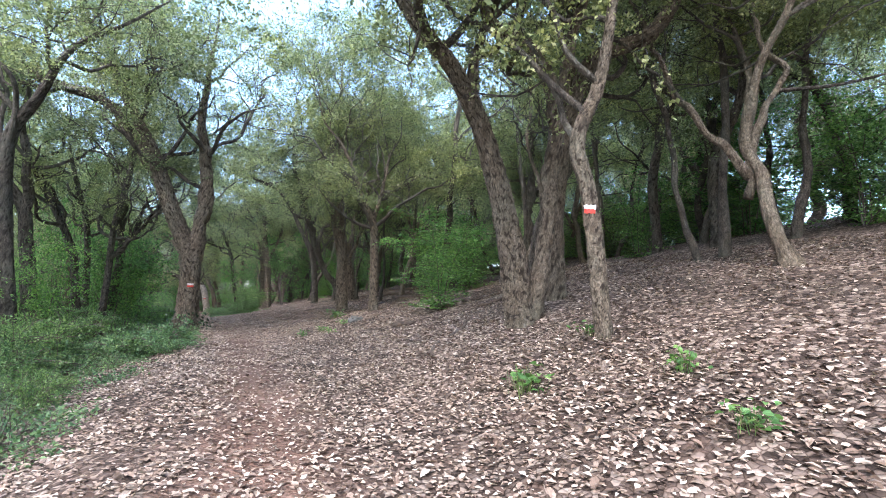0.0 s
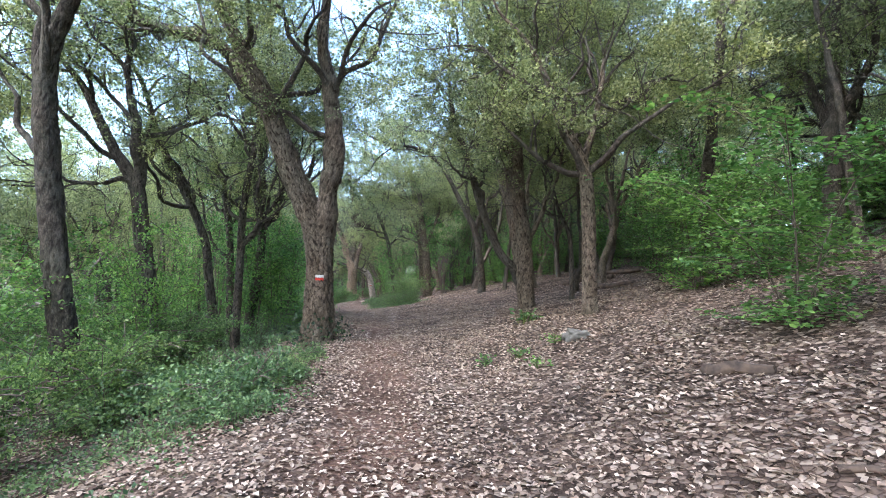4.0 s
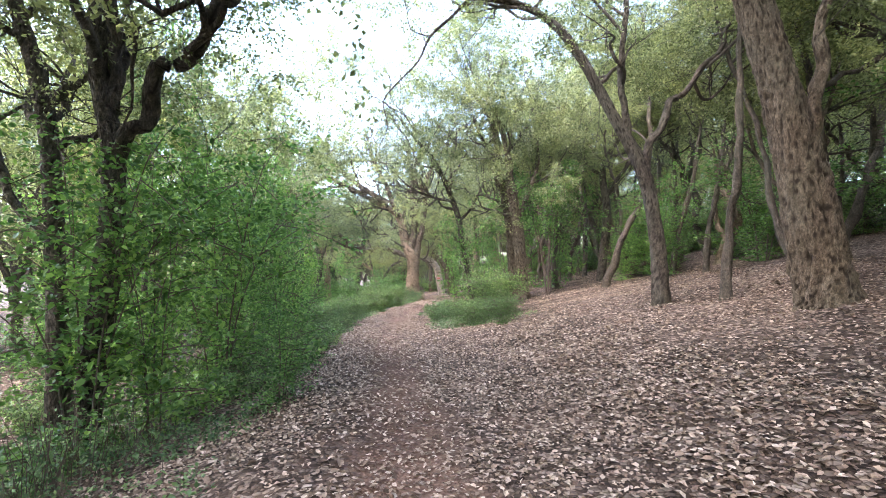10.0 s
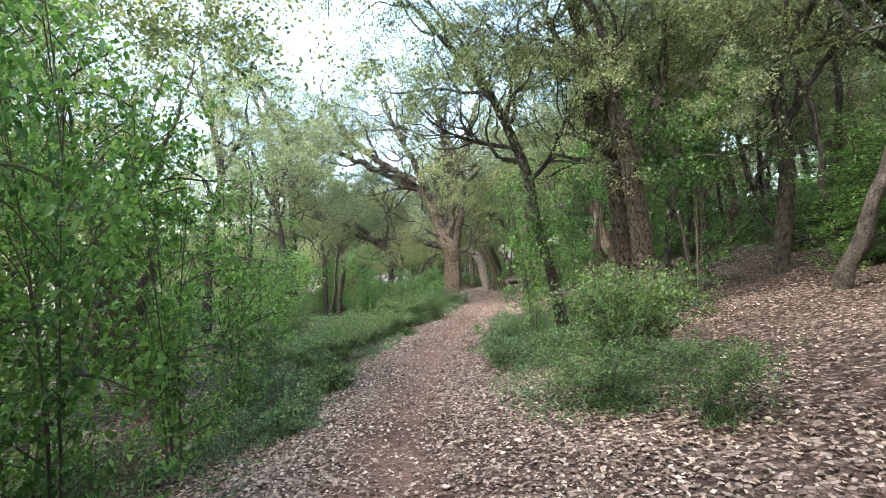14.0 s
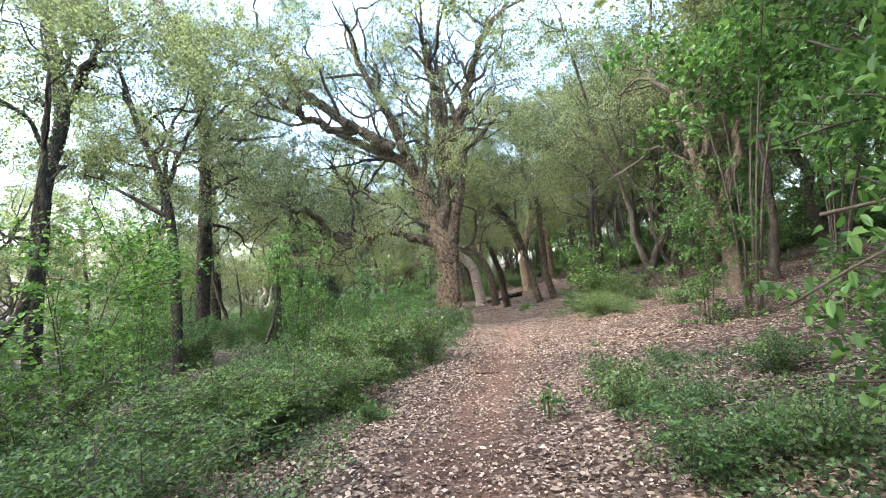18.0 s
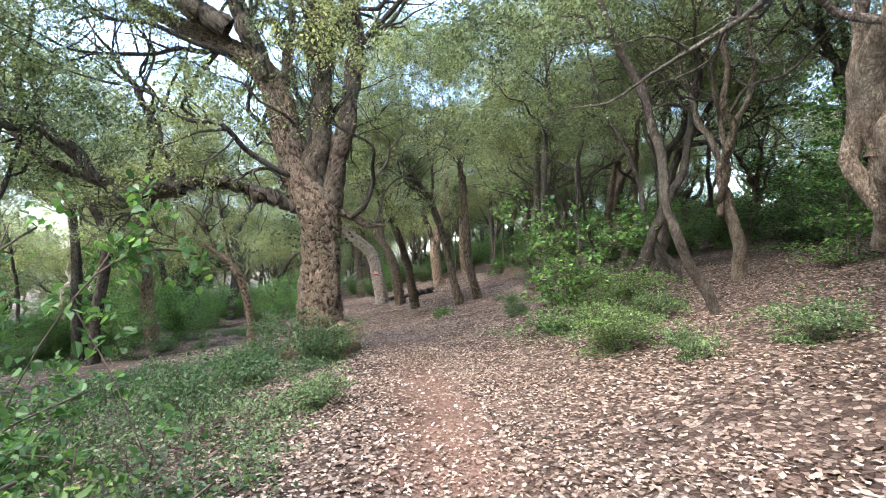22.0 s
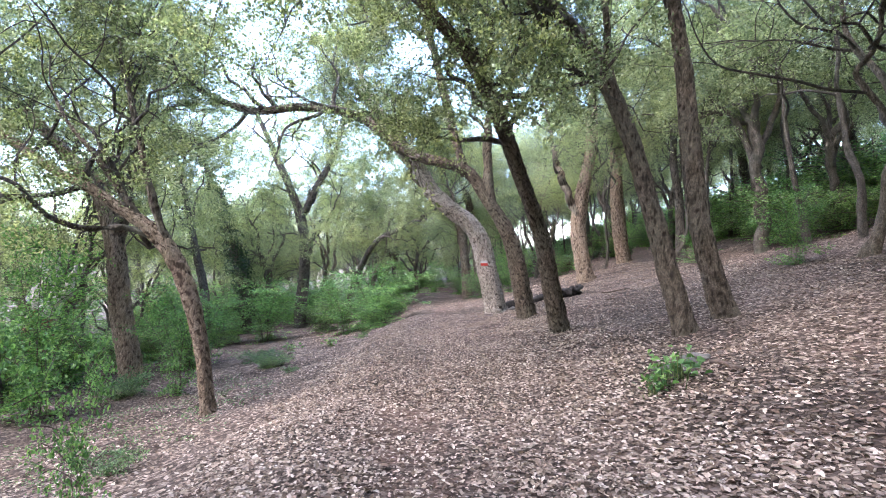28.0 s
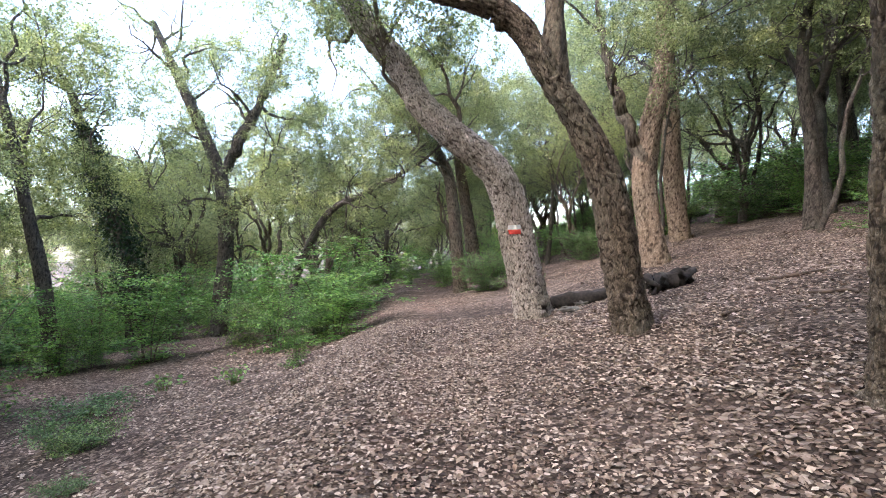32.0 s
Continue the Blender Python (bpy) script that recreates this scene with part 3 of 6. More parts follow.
def oak(style, x, y, z, stems, label, sprays_hung=0, detail=1.0, top=9.2, low=0.4, sprays=(12, 8), reach=1.65, group="", joined=False, skirt=2.9, fine=False):
    """An evergreen oak: stems are lines of (x, y, z, radius) from its base, the first one the trunk."""
    g = np.random.default_rng(int(abs(x * 131 + y * 17) * 10))
    gz = float(ground_z(x, y))
    tree = thing("oak_tree", x, y, gz, label, "tree", group)
    groups, tips = [], []
    for n, stem in enumerate(stems):
        s = np.array(stem, float)
        s[:, 2] += z - gz
        if n == 0:
            drop = max(s[0, 2] + 0.25, 0.12)
            d = (s[1] - s[0])[:3]
            d = d / max(d[2], 0.05)
            s = np.vstack([np.r_[s[0, :3] - d * drop * np.array([0.6, 0.6, 1]), s[0, 3] * 1.12], s])
        else:
            d = (s[1] - s[0])[:3]
            s = np.vstack([np.r_[s[0, :3] - d / np.linalg.norm(d) * s[0, 3] * 1.3, s[0, 3]], s])
        end, way = s[-1], (s[-1] - s[-2])[:3]
        way = way / np.linalg.norm(way)
        rise = min(max(top - end[2], 0), 3.2) * float(np.clip(end[3] / 0.07, 0.2, 1)) * (end[3] > 0.022)
        q, r = end[:3], end[3]
        for i in range(1, 4):
            if rise < 0.3:
                break
            way = way + g.normal(size=3) * 0.22 + np.array([0, 0, 0.18])
            way /= np.linalg.norm(way)
            q = q + way * rise / 3
            s = np.vstack([s, np.r_[q, max(r * (1 - i / 3.3), 0.012)]])
        by_trail = abs(x - float(table(TRAIL_X, y))) < 3.6
        step = (0.02 if n == 0 and fine else 0.035 if n == 0 and by_trail else 0.06) / detail
        line = spline(s, step)
        if n > 0 or joined:
            line = crooked(line, g, 0.35 if n == 0 else 0.2 if fine and n < 3 else 0.85)
        sides = int(np.clip(line[0, 3] * (400 if fine and n == 0 else 260 if by_trail and n == 0 else 170) * detail, 9, 100 if fine else 64))
        v, qd = tube(line, sides, 0.05 if style != "dark" else 0.04, int(abs(x * 7 + y) * 10) + n, 0.42 if n == 0 else 0.0, 13 if style != "dark" else 9)
        groove = None
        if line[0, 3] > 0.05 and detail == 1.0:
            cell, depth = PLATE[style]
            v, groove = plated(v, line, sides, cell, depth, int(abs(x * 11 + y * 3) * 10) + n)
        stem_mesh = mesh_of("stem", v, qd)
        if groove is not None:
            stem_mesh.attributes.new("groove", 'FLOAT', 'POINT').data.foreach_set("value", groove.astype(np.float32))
        part_of("trunk" if n == 0 else "limb", stem_mesh, BARK["cork" if n and style == "old" else style], tree)
        coarse = spline(s, 0.25)
        boughs(coarse, g, groups, tips, sprays[0] if n == 0 else sprays[1], low if n == 0 else 0.3, 0, reach, 1 if joined else 2)
        tips.extend(coarse[int(len(coarse) * 0.75) :, :3])
    groups = [lines for lines in groups if not any(over_trail(l[:, :3], x, y, 2.3).any() for l, lv in lines)]
    if joined:
        groups = [sum(groups, [])]
    for lines in groups:
        part_of("branch", mesh_of("branch", *join([tube(l, (6, 4, 3)[lv]) for l, lv in lines])), BARK["dark"] if style != "pale" else BARK["cork"], tree)
    tips = [t for t in tips if t[2] > skirt]
    count = sprays_hung or 36 + 11 * len(stems)
    if not joined:
        count = int(count * ((1.75 if x > -5 else 1.35) if y > 50 else 0.8 if x - float(table(TRAIL_X, y)) < -2 else 1.0))
    if joined:
        part_of("crown", mesh_of("crown", *crown_of(tips, count, g, x, y, gz), smooth=False), OAK_LEAF, tree)
    else:
        for p, turn, tilt, size in spray_spots(tips, count, g, x, y, gz):
            hung = part_of("leaf_spray", SPRAY_MESH[int(g.integers(0, 6))], None, tree)
            tagged(hung, kind="stuff")
            hung.matrix_basis = pose(p[0], p[1], p[2], tilt, 0, turn) @ Matrix.Diagonal((size, size, size, 1))
    return tree


stems = [[(0.00, 0.00, 0.00, 0.20), (-0.24, -0.01, 0.98, 0.16), (-0.49, 0.01, 1.79, 0.14), (-0.78, 0.05, 2.60, 0.13), (-1.19, 0.15, 3.32, 0.11), (-1.69, 0.31, 3.89, 0.09), (-2.06, 0.41, 4.46, 0.07)]]
stems += [[(0.12, -0.07, 0.14, 0.13), (0.16, -0.21, 1.15, 0.11), (0.14, -0.30, 2.06, 0.11), (0.13, -0.39, 2.81, 0.10), (-0.18, -0.33, 3.54, 0.09), (-0.77, -0.11, 3.95, 0.08), (-0.97, -0.09, 4.54, 0.07)]]
stems += [[(0.13, -0.39, 2.81, 0.08), (0.21, -0.53, 3.71, 0.07), (0.36, -0.71, 4.63, 0.06)]]
stems += [[(-0.78, 0.05, 2.60, 0.08), (-0.93, 0.02, 3.41, 0.07), (-0.72, -0.19, 4.40, 0.05)]]
TREE_OAK_TWIN_START = oak("cork", 3.67, 5.38, 0.74, stems, "stout cork oak of two twisted stems", fine=True)
stems = [[(0.00, 0.00, 0.00, 0.18), (-0.14, -0.06, 1.04, 0.17), (-0.08, -0.24, 2.36, 0.15), (0.22, -0.50, 3.43, 0.12), (0.97, -0.90, 3.92, 0.11), (1.37, -1.17, 4.74, 0.08)]]
stems += [[(-0.08, -0.24, 2.36, 0.11), (-0.11, -0.36, 3.50, 0.08), (-0.39, -0.37, 4.71, 0.06)]]
oak("cork", 4.65, 6.02, 1.36, stems, "leaning cork oak with deeply fissured grey-brown bark")
stems = [[(0.00, 0.00, 0.00, 0.08), (-0.14, -0.02, 0.73, 0.08), (-0.28, -0.03, 1.33, 0.07), (-0.42, -0.02, 1.82, 0.07), (-0.28, -0.15, 2.38, 0.06), (-0.24, -0.24, 2.99, 0.05), (-0.24, -0.30, 3.54, 0.04)]]
TREE_OAK_MARKED_LEAN = oak("cork", 3.41, 3.61, 0.78, stems, "thin leaning oak with a red and white trail mark", fine=True)
stems = [[(0.00, 0.00, 0.00, 0.28), (-0.00, -0.06, 1.17, 0.24), (-0.08, -0.10, 1.92, 0.235), (-0.30, -0.11, 2.34, 0.19), (-0.62, -0.13, 3.05, 0.18), (-1.12, -0.15, 4.29, 0.16), (-1.58, -0.17, 5.14, 0.12)]]
stems += [[(0.00, -0.10, 1.85, 0.19), (0.10, -0.15, 2.60, 0.17), (0.12, -0.19, 3.90, 0.15), (-0.12, -0.24, 5.17, 0.11)]]
stems += [[(-0.15, 0.08, 2.15, 0.16), (-0.55, 0.80, 2.95, 0.15), (-1.28, 1.39, 4.20, 0.14), (-2.05, 1.44, 5.33, 0.13), (-2.72, 1.51, 6.01, 0.13), (-4.23, 1.77, 6.40, 0.12), (-5.22, 1.89, 7.22, 0.11), (-6.20, 2.03, 7.95, 0.10), (-7.35, 2.18, 8.68, 0.07), (-8.66, 2.35, 9.64, 0.06)]]
TREE_OAK_MARKED_FORK = oak("cork", -0.77, 13.88, -0.17, stems, "forked cork oak with a red and white trail mark", fine=True)
stems = [[(0.00, 0.00, 0.00, 0.18), (-0.16, -0.06, 1.62, 0.16), (-0.33, -0.10, 2.63, 0.15), (-0.48, -0.13, 3.57, 0.14), (-0.96, -0.12, 4.31, 0.10), (-1.33, -0.13, 4.98, 0.08), (-1.70, -0.13, 5.65, 0.06)]]
stems += [[(-0.46, -0.13, 3.52, 0.12), (-0.45, -0.16, 4.33, 0.10), (-0.65, -0.19, 5.18, 0.08), (-0.74, -0.22, 6.11, 0.06)]]
oak("dark", -4.34, 15.58, -0.91, stems, "slender evergreen oak with dark rough bark")
stems = [[(0.00, 0.00, 0.00, 0.11), (-0.30, -0.06, 1.79, 0.10), (-0.44, -0.09, 2.65, 0.10), (-1.04, -0.10, 3.94, 0.09), (-1.63, -0.10, 5.00, 0.07), (-2.07, -0.13, 6.30, 0.06)]]
oak("dark", -3.72, 17.54, -0.90, stems, "slender evergreen oak with dark rough bark")
stems = [[(0.00, 0.00, 0.00, 0.10), (0.05, -0.09, 1.88, 0.09), (0.06, -0.16, 3.34, 0.08), (0.26, -0.24, 4.81, 0.07), (0.41, -0.32, 6.17, 0.05)]]
stems += [[(0.05, -0.11, 2.40, 0.07), (0.64, -0.20, 3.26, 0.06), (1.03, -0.26, 3.90, 0.04)]]
oak("dark", -3.18, 17.10, -0.85, stems, "slender evergreen oak with dark rough bark")
stems = [[(0.00, 0.00, 0.00, 0.12), (-0.07, -0.05, 1.17, 0.11), (-0.14, -0.08, 2.01, 0.10), (-0.28, -0.10, 2.57, 0.09), (-0.65, -0.10, 3.23, 0.07), (-0.84, -0.11, 3.73, 0.05)]]
stems += [[(-0.25, -0.09, 2.46, 0.07), (-0.08, -0.14, 3.08, 0.05), (0.01, -0.17, 3.71, 0.04)]]
oak("cork", 3.70, 12.43, 0.50, stems, "leaning cork oak with deeply fissured grey-brown bark", fine=True)
stems = [[(0.00, 0.00, 0.00, 0.18), (-0.17, -0.08, 1.84, 0.17), (-0.30, -0.10, 2.54, 0.15), (-0.44, -0.17, 4.33, 0.11), (-0.56, -0.22, 5.84, 0.09), (-0.69, -0.25, 6.63, 0.07)]]
stems += [[(-0.29, -0.09, 2.44, 0.12), (-0.84, -0.13, 4.32, 0.10), (-0.79, -0.19, 5.43, 0.08), (-0.98, -0.22, 6.42, 0.06)]]
stems += [[(0.02, -0.09, 1.85, 0.07), (0.47, -0.18, 2.97, 0.04), (0.64, -0.22, 3.69, 0.03)]]
oak("cork", 3.66, 15.85, 0.27, stems, "upright cork oak with a slanting bough on the bank")
stems = [[(0.00, 0.00, 0.00, 0.12), (-0.20, 0.00, 0.55, 0.085), (-0.36, -0.01, 0.92, 0.095), (-0.68, -0.03, 1.25, 0.09), (-1.00, -0.06, 1.85, 0.10), (-1.27, -0.08, 2.55, 0.09), (-1.50, -0.10, 3.30, 0.08), (-1.90, -0.10, 4.30, 0.06)]]
oak("dark", 3.74, 16.22, 0.42, stems, "crooked oak that slants away beside an upright one")
stems = [[(0.00, 0.00, 0.00, 0.06), (-0.11, -0.06, 1.43, 0.05), (-0.45, -0.07, 2.22, 0.04), (-0.69, -0.09, 3.22, 0.03)]]
oak("dark", 4.83, 16.11, 0.63, stems, "slender evergreen oak with dark rough bark")
stems = [[(0.00, 0.00, 0.00, 0.32), (-0.39, -0.02, 1.74, 0.25), (-0.75, -0.03, 3.15, 0.22), (-1.15, -0.04, 4.28, 0.19), (-1.55, -0.05, 5.22, 0.15)]]
stems += [[(-0.39, -0.02, 1.74, 0.10), (-0.17, -0.03, 2.50, 0.08), (-0.10, -0.04, 3.74, 0.06)]]
oak("cork", 5.09, 20.70, 0.69, stems, "leaning cork oak with deeply fissured grey-brown bark")
stems = [[(0.00, 0.00, 0.00, 0.15), (-0.08, -0.01, 1.21, 0.13), (-0.36, -0.02, 2.56, 0.12), (-0.88, -0.04, 3.53, 0.09), (-1.77, -0.05, 5.00, 0.08), (-2.64, -0.05, 5.60, 0.06), (-3.77, -0.04, 5.76, 0.05)]]
stems += [[(-0.36, -0.02, 2.56, 0.08), (0.05, -0.05, 3.69, 0.06), (0.71, -0.06, 4.43, 0.05)]]
stems += [[(-0.62, -0.04, 3.05, 0.07), (-0.77, -0.05, 4.40, 0.06), (-0.68, -0.07, 5.89, 0.04)]]
oak("dark", 4.00, 23.12, 0.24, stems, "slender evergreen oak with dark rough bark")
stems = [[(0.00, 0.00, 0.00, 0.12), (-0.08, -0.02, 1.74, 0.10), (-0.28, -0.04, 3.65, 0.09), (-0.69, -0.05, 4.97, 0.07), (-1.00, -0.06, 6.04, 0.05)]]
stems += [[(-0.13, -0.02, 2.16, 0.05), (-0.59, -0.03, 2.56, 0.05), (-0.86, -0.03, 3.22, 0.04), (-1.04, -0.04, 3.96, 0.03)]]
oak("dark", -4.14, 19.79, -0.88, stems, "slender evergreen oak with dark rough bark")
stems = [[(0.00, 0.00, 0.00, 0.14), (0.22, -0.02, 1.66, 0.12), (0.25, -0.04, 2.92, 0.11), (0.05, -0.05, 4.01, 0.09), (0.10, -0.07, 5.42, 0.07), (0.12, -0.07, 6.04, 0.05)]]
stems += [[(0.25, -0.04, 2.84, 0.09), (0.80, -0.05, 3.79, 0.08), (1.41, -0.07, 4.51, 0.06), (1.78, -0.08, 5.37, 0.05)]]
stems += [[(0.22, -0.04, 3.54, 0.07), (0.23, -0.06, 4.79, 0.05), (0.20, -0.07, 5.89, 0.04)]]
oak("dark", -3.54, 19.39, -0.77, stems, "slender evergreen oak with dark rough bark")
stems = [[(0.00, 0.00, 0.00, 0.25), (-0.09, -0.05, 1.18, 0.22), (-0.22, -0.10, 2.43, 0.21), (-0.46, -0.17, 3.61, 0.18), (-0.63, -0.22, 4.50, 0.16), (-0.80, -0.26, 5.39, 0.12)]]
stems += [[(-0.39, -0.15, 3.32, 0.11), (-0.80, -0.22, 4.21, 0.09), (-1.07, -0.28, 5.10, 0.06)]]
oak("cork", 2.41, 31.33, -0.18, stems, "leaning cork oak with deeply fissured grey-brown bark", fine=True)
stems = [[(0.00, 0.00, 0.00, 0.22), (-0.08, -0.05, 1.11, 0.20), (-0.18, -0.09, 2.16, 0.18), (-0.32, -0.14, 3.14, 0.16), (-0.52, -0.19, 4.12, 0.14), (-0.62, -0.23, 5.04, 0.10)]]
stems += [[(-0.27, -0.12, 2.88, 0.09), (0.12, -0.11, 3.84, 0.07), (0.41, -0.11, 4.75, 0.05)]]
oak("cork", 2.53, 30.64, -0.32, stems, "leaning cork oak with deeply fissured grey-brown bark", fine=True)
stems = [[(0.00, 0.00, 0.00, 0.11), (-0.19, -0.06, 1.11, 0.10), (-0.34, -0.09, 1.64, 0.09), (-0.50, -0.13, 2.36, 0.09), (-0.63, -0.17, 3.15, 0.09), (-0.89, -0.22, 3.87, 0.08), (-1.16, -0.27, 4.47, 0.07), (-1.54, -0.33, 5.13, 0.06), (-2.05, -0.40, 5.67, 0.05)]]
stems += [[(-0.60, -0.16, 3.02, 0.05), (-0.24, -0.14, 3.40, 0.04), (0.11, -0.12, 4.10, 0.03)]]
stems += [[(-0.81, -0.21, 3.67, 0.05), (-1.33, -0.26, 3.75, 0.04), (-1.84, -0.32, 3.90, 0.03)]]
oak("dark", 0.92, 30.48, -0.54, stems, "slender evergreen oak with dark rough bark", fine=True)
stems = [[(0.00, 0.00, 0.00, 0.40), (-0.00, -0.01, 0.88, 0.36), (-0.00, -0.01, 1.58, 0.36), (-0.07, -0.01, 2.24, 0.39), (-0.50, 0.04, 3.07, 0.25), (-0.77, 0.07, 4.21, 0.25), (-1.12, 0.11, 4.91, 0.22), (-1.86, 0.20, 5.39, 0.18), (-2.73, 0.30, 5.79, 0.14)]]
stems += [[(-0.02, -0.01, 2.37, 0.23), (-0.07, -0.01, 3.25, 0.21), (0.02, -0.03, 4.39, 0.19), (0.10, -0.05, 5.79, 0.15)]]
stems += [[(0.15, -0.03, 2.28, 0.21), (0.34, -0.06, 3.25, 0.19), (0.51, -0.09, 3.95, 0.17), (0.60, -0.10, 4.83, 0.15), (0.67, -0.12, 5.79, 0.12)]]
stems += [[(-0.59, 0.06, 2.32, 0.15), (-1.16, 0.13, 2.54, 0.14), (-1.77, 0.20, 2.76, 0.13), (-2.46, 0.29, 2.72, 0.12), (-2.81, 0.33, 2.63, 0.12), (-3.59, 0.43, 2.71, 0.11), (-4.46, 0.54, 2.91, 0.09), (-5.16, 0.62, 3.15, 0.07)]]
stems += [[(0.33, -0.05, 2.18, 0.08), (0.85, -0.12, 1.98, 0.07), (1.24, -0.17, 1.91, 0.02)]]
stems += [[(0.15, -0.04, 2.90, 0.09), (-0.16, -0.00, 3.38, 0.08), (-0.36, 0.02, 3.55, 0.02)]]
stems += [[(-2.81, 0.33, 2.63, 0.07), (-2.99, 0.35, 3.50, 0.06), (-3.42, 0.40, 4.38, 0.05)]]
stems += [[(-0.77, 0.07, 4.21, 0.12), (-0.64, 0.05, 5.00, 0.10), (-0.55, 0.03, 5.79, 0.08)]]
stems += [[(-1.86, -0.20, 5.64, 0.19), (-3.18, -0.26, 6.44, 0.16), (-4.49, -0.34, 7.49, 0.13), (-5.31, -0.39, 8.52, 0.10), (-6.11, -0.46, 9.72, 0.07)]]
stems += [[(-1.04, -0.15, 4.86, 0.16), (-1.82, -0.23, 6.74, 0.13), (-2.62, -0.31, 8.27, 0.10), (-3.08, -0.37, 9.80, 0.07)]]
stems += [[(-2.52, -0.23, 6.05, 0.13), (-4.19, -0.30, 6.47, 0.11), (-5.51, -0.36, 7.35, 0.08), (-6.99, -0.44, 8.40, 0.05)]]
stems += [[(-2.62, -0.13, 2.59, 0.15), (-3.63, -0.16, 2.55, 0.13), (-4.61, -0.22, 3.53, 0.10), (-5.95, -0.26, 3.82, 0.07)]]
stems += [[(0.33, -0.14, 5.67, 0.16), (0.89, -0.17, 7.33, 0.13), (1.44, -0.21, 9.00, 0.10), (2.32, -0.22, 10.16, 0.07)]]
stems += [[(-0.10, -0.14, 5.34, 0.18), (-0.21, -0.20, 7.20, 0.15), (-0.49, -0.27, 9.06, 0.10)]]
TREE_BIG_OAK = oak("old", -2.56, 44.15, -0.86, stems, "huge old cork oak with a thick furrowed trunk", sprays_hung=165, low=0.3, sprays=(16, 9), reach=1.9, fine=True)
stems = [[(0.00, 0.00, 0.00, 0.37), (-0.24, -0.00, 1.34, 0.31), (-0.64, -0.02, 2.76, 0.29), (-1.50, -0.06, 3.60, 0.29), (-2.08, -0.08, 4.16, 0.25), (-2.55, -0.10, 4.99, 0.24), (-3.08, -0.13, 5.66, 0.23), (-3.50, -0.14, 6.32, 0.20), (-4.03, -0.16, 7.21, 0.17)]]
TREE_PALE_OAK = oak("pale", -1.38, 61.17, -2.16, stems, "pale cork oak leaning far over, with a trail mark", fine=True)
stems = [[(0.00, 0.00, 0.00, 0.23), (-0.34, -0.06, 1.87, 0.20), (-0.99, -0.15, 3.11, 0.16), (-1.58, -0.23, 3.89, 0.15), (-3.09, -0.42, 4.38, 0.13), (-4.28, -0.58, 5.33, 0.12), (-5.79, -0.77, 5.67, 0.11), (-7.31, -0.96, 5.62, 0.09), (-8.81, -1.15, 6.34, 0.07)]]
stems += [[(-1.58, -0.23, 3.89, 0.12), (-1.99, -0.30, 5.73, 0.11), (-2.41, -0.36, 7.58, 0.09), (-2.68, -0.41, 9.11, 0.06)]]
stems += [[(-0.87, -0.13, 2.96, 0.13), (-0.93, -0.15, 4.33, 0.12), (-0.81, -0.15, 5.86, 0.09), (-0.71, -0.15, 7.54, 0.06)]]
TREE_OAK_LOW_LIMB = oak("cork", -0.55, 58.13, -1.73, stems, "cork oak with one long limb reaching over the trail", fine=True)
stems = [[(0.00, 0.00, 0.00, 0.18), (-0.33, -0.41, 1.77, 0.15), (-0.75, -0.98, 3.00, 0.13), (-1.13, -1.54, 4.00, 0.12), (-1.64, -2.21, 4.83, 0.10), (-2.11, -2.68, 5.27, 0.10), (-2.38, -3.01, 5.70, 0.07)]]
stems += [[(-1.22, -1.65, 4.17, 0.07), (-1.58, -1.70, 5.33, 0.05), (-1.84, -1.74, 6.29, 0.04)]]
oak("cork", -0.04, 54.82, -1.70, stems, "leaning cork oak with deeply fissured grey-brown bark", fine=True)
stems = [[(0.00, 0.00, 0.00, 0.33), (-0.28, -0.00, 1.98, 0.27), (-0.11, 0.02, 3.25, 0.25), (0.29, 0.05, 5.21, 0.21), (0.43, 0.07, 7.19, 0.16)]]
stems += [[(-0.24, 0.00, 2.55, 0.17), (-0.67, -0.01, 3.54, 0.15), (-1.06, -0.02, 4.82, 0.10)]]
oak("old", 2.08, 64.06, -1.35, stems, "cork oak with thick bark plates, coloured a lighter tan")
stems = [[(0.00, 0.00, 0.00, 0.33), (-0.23, 0.00, 2.41, 0.29), (-0.26, 0.02, 5.26, 0.24), (-0.48, 0.03, 8.11, 0.18)]]
oak("old", 4.52, 68.29, -0.76, stems, "cork oak with thick bark plates, coloured a lighter tan")
stems = [[(0.00, 0.00, 0.00, 0.15), (-0.40, -0.06, 1.57, 0.13), (-0.77, -0.12, 2.95, 0.12), (-1.23, -0.19, 4.01, 0.10), (-1.85, -0.27, 4.83, 0.08), (-2.16, -0.31, 5.24, 0.06)]]
stems += [[(-0.70, -0.11, 2.71, 0.06), (-0.99, -0.16, 3.76, 0.05), (-1.04, -0.17, 5.14, 0.04)]]
oak("cork", 1.44, 52.23, -1.35, stems, "leaning cork oak with deeply fissured grey-brown bark")
stems = [[(0.00, 0.00, 0.00, 0.18), (-0.39, -0.06, 1.60, 0.15), (-0.54, -0.10, 3.60, 0.12), (-0.70, -0.13, 4.90, 0.10), (-0.78, -0.14, 5.42, 0.08)]]
oak("cork", 2.24, 52.83, -1.19, stems, "leaning cork oak with deeply fissured grey-brown bark")
stems = [[(0.00, 0.00, 0.00, 0.29), (-0.24, -0.07, 2.04, 0.25), (-0.35, -0.11, 3.70, 0.23), (-0.68, -0.18, 5.22, 0.20), (-1.46, -0.33, 6.21, 0.17), (-2.38, -0.50, 7.33, 0.13), (-3.43, -0.69, 8.46, 0.09)]]
stems += [[(-0.35, -0.11, 3.70, 0.17), (0.08, -0.06, 5.61, 0.14), (0.28, -0.05, 7.67, 0.11), (-0.01, -0.12, 9.46, 0.07)]]
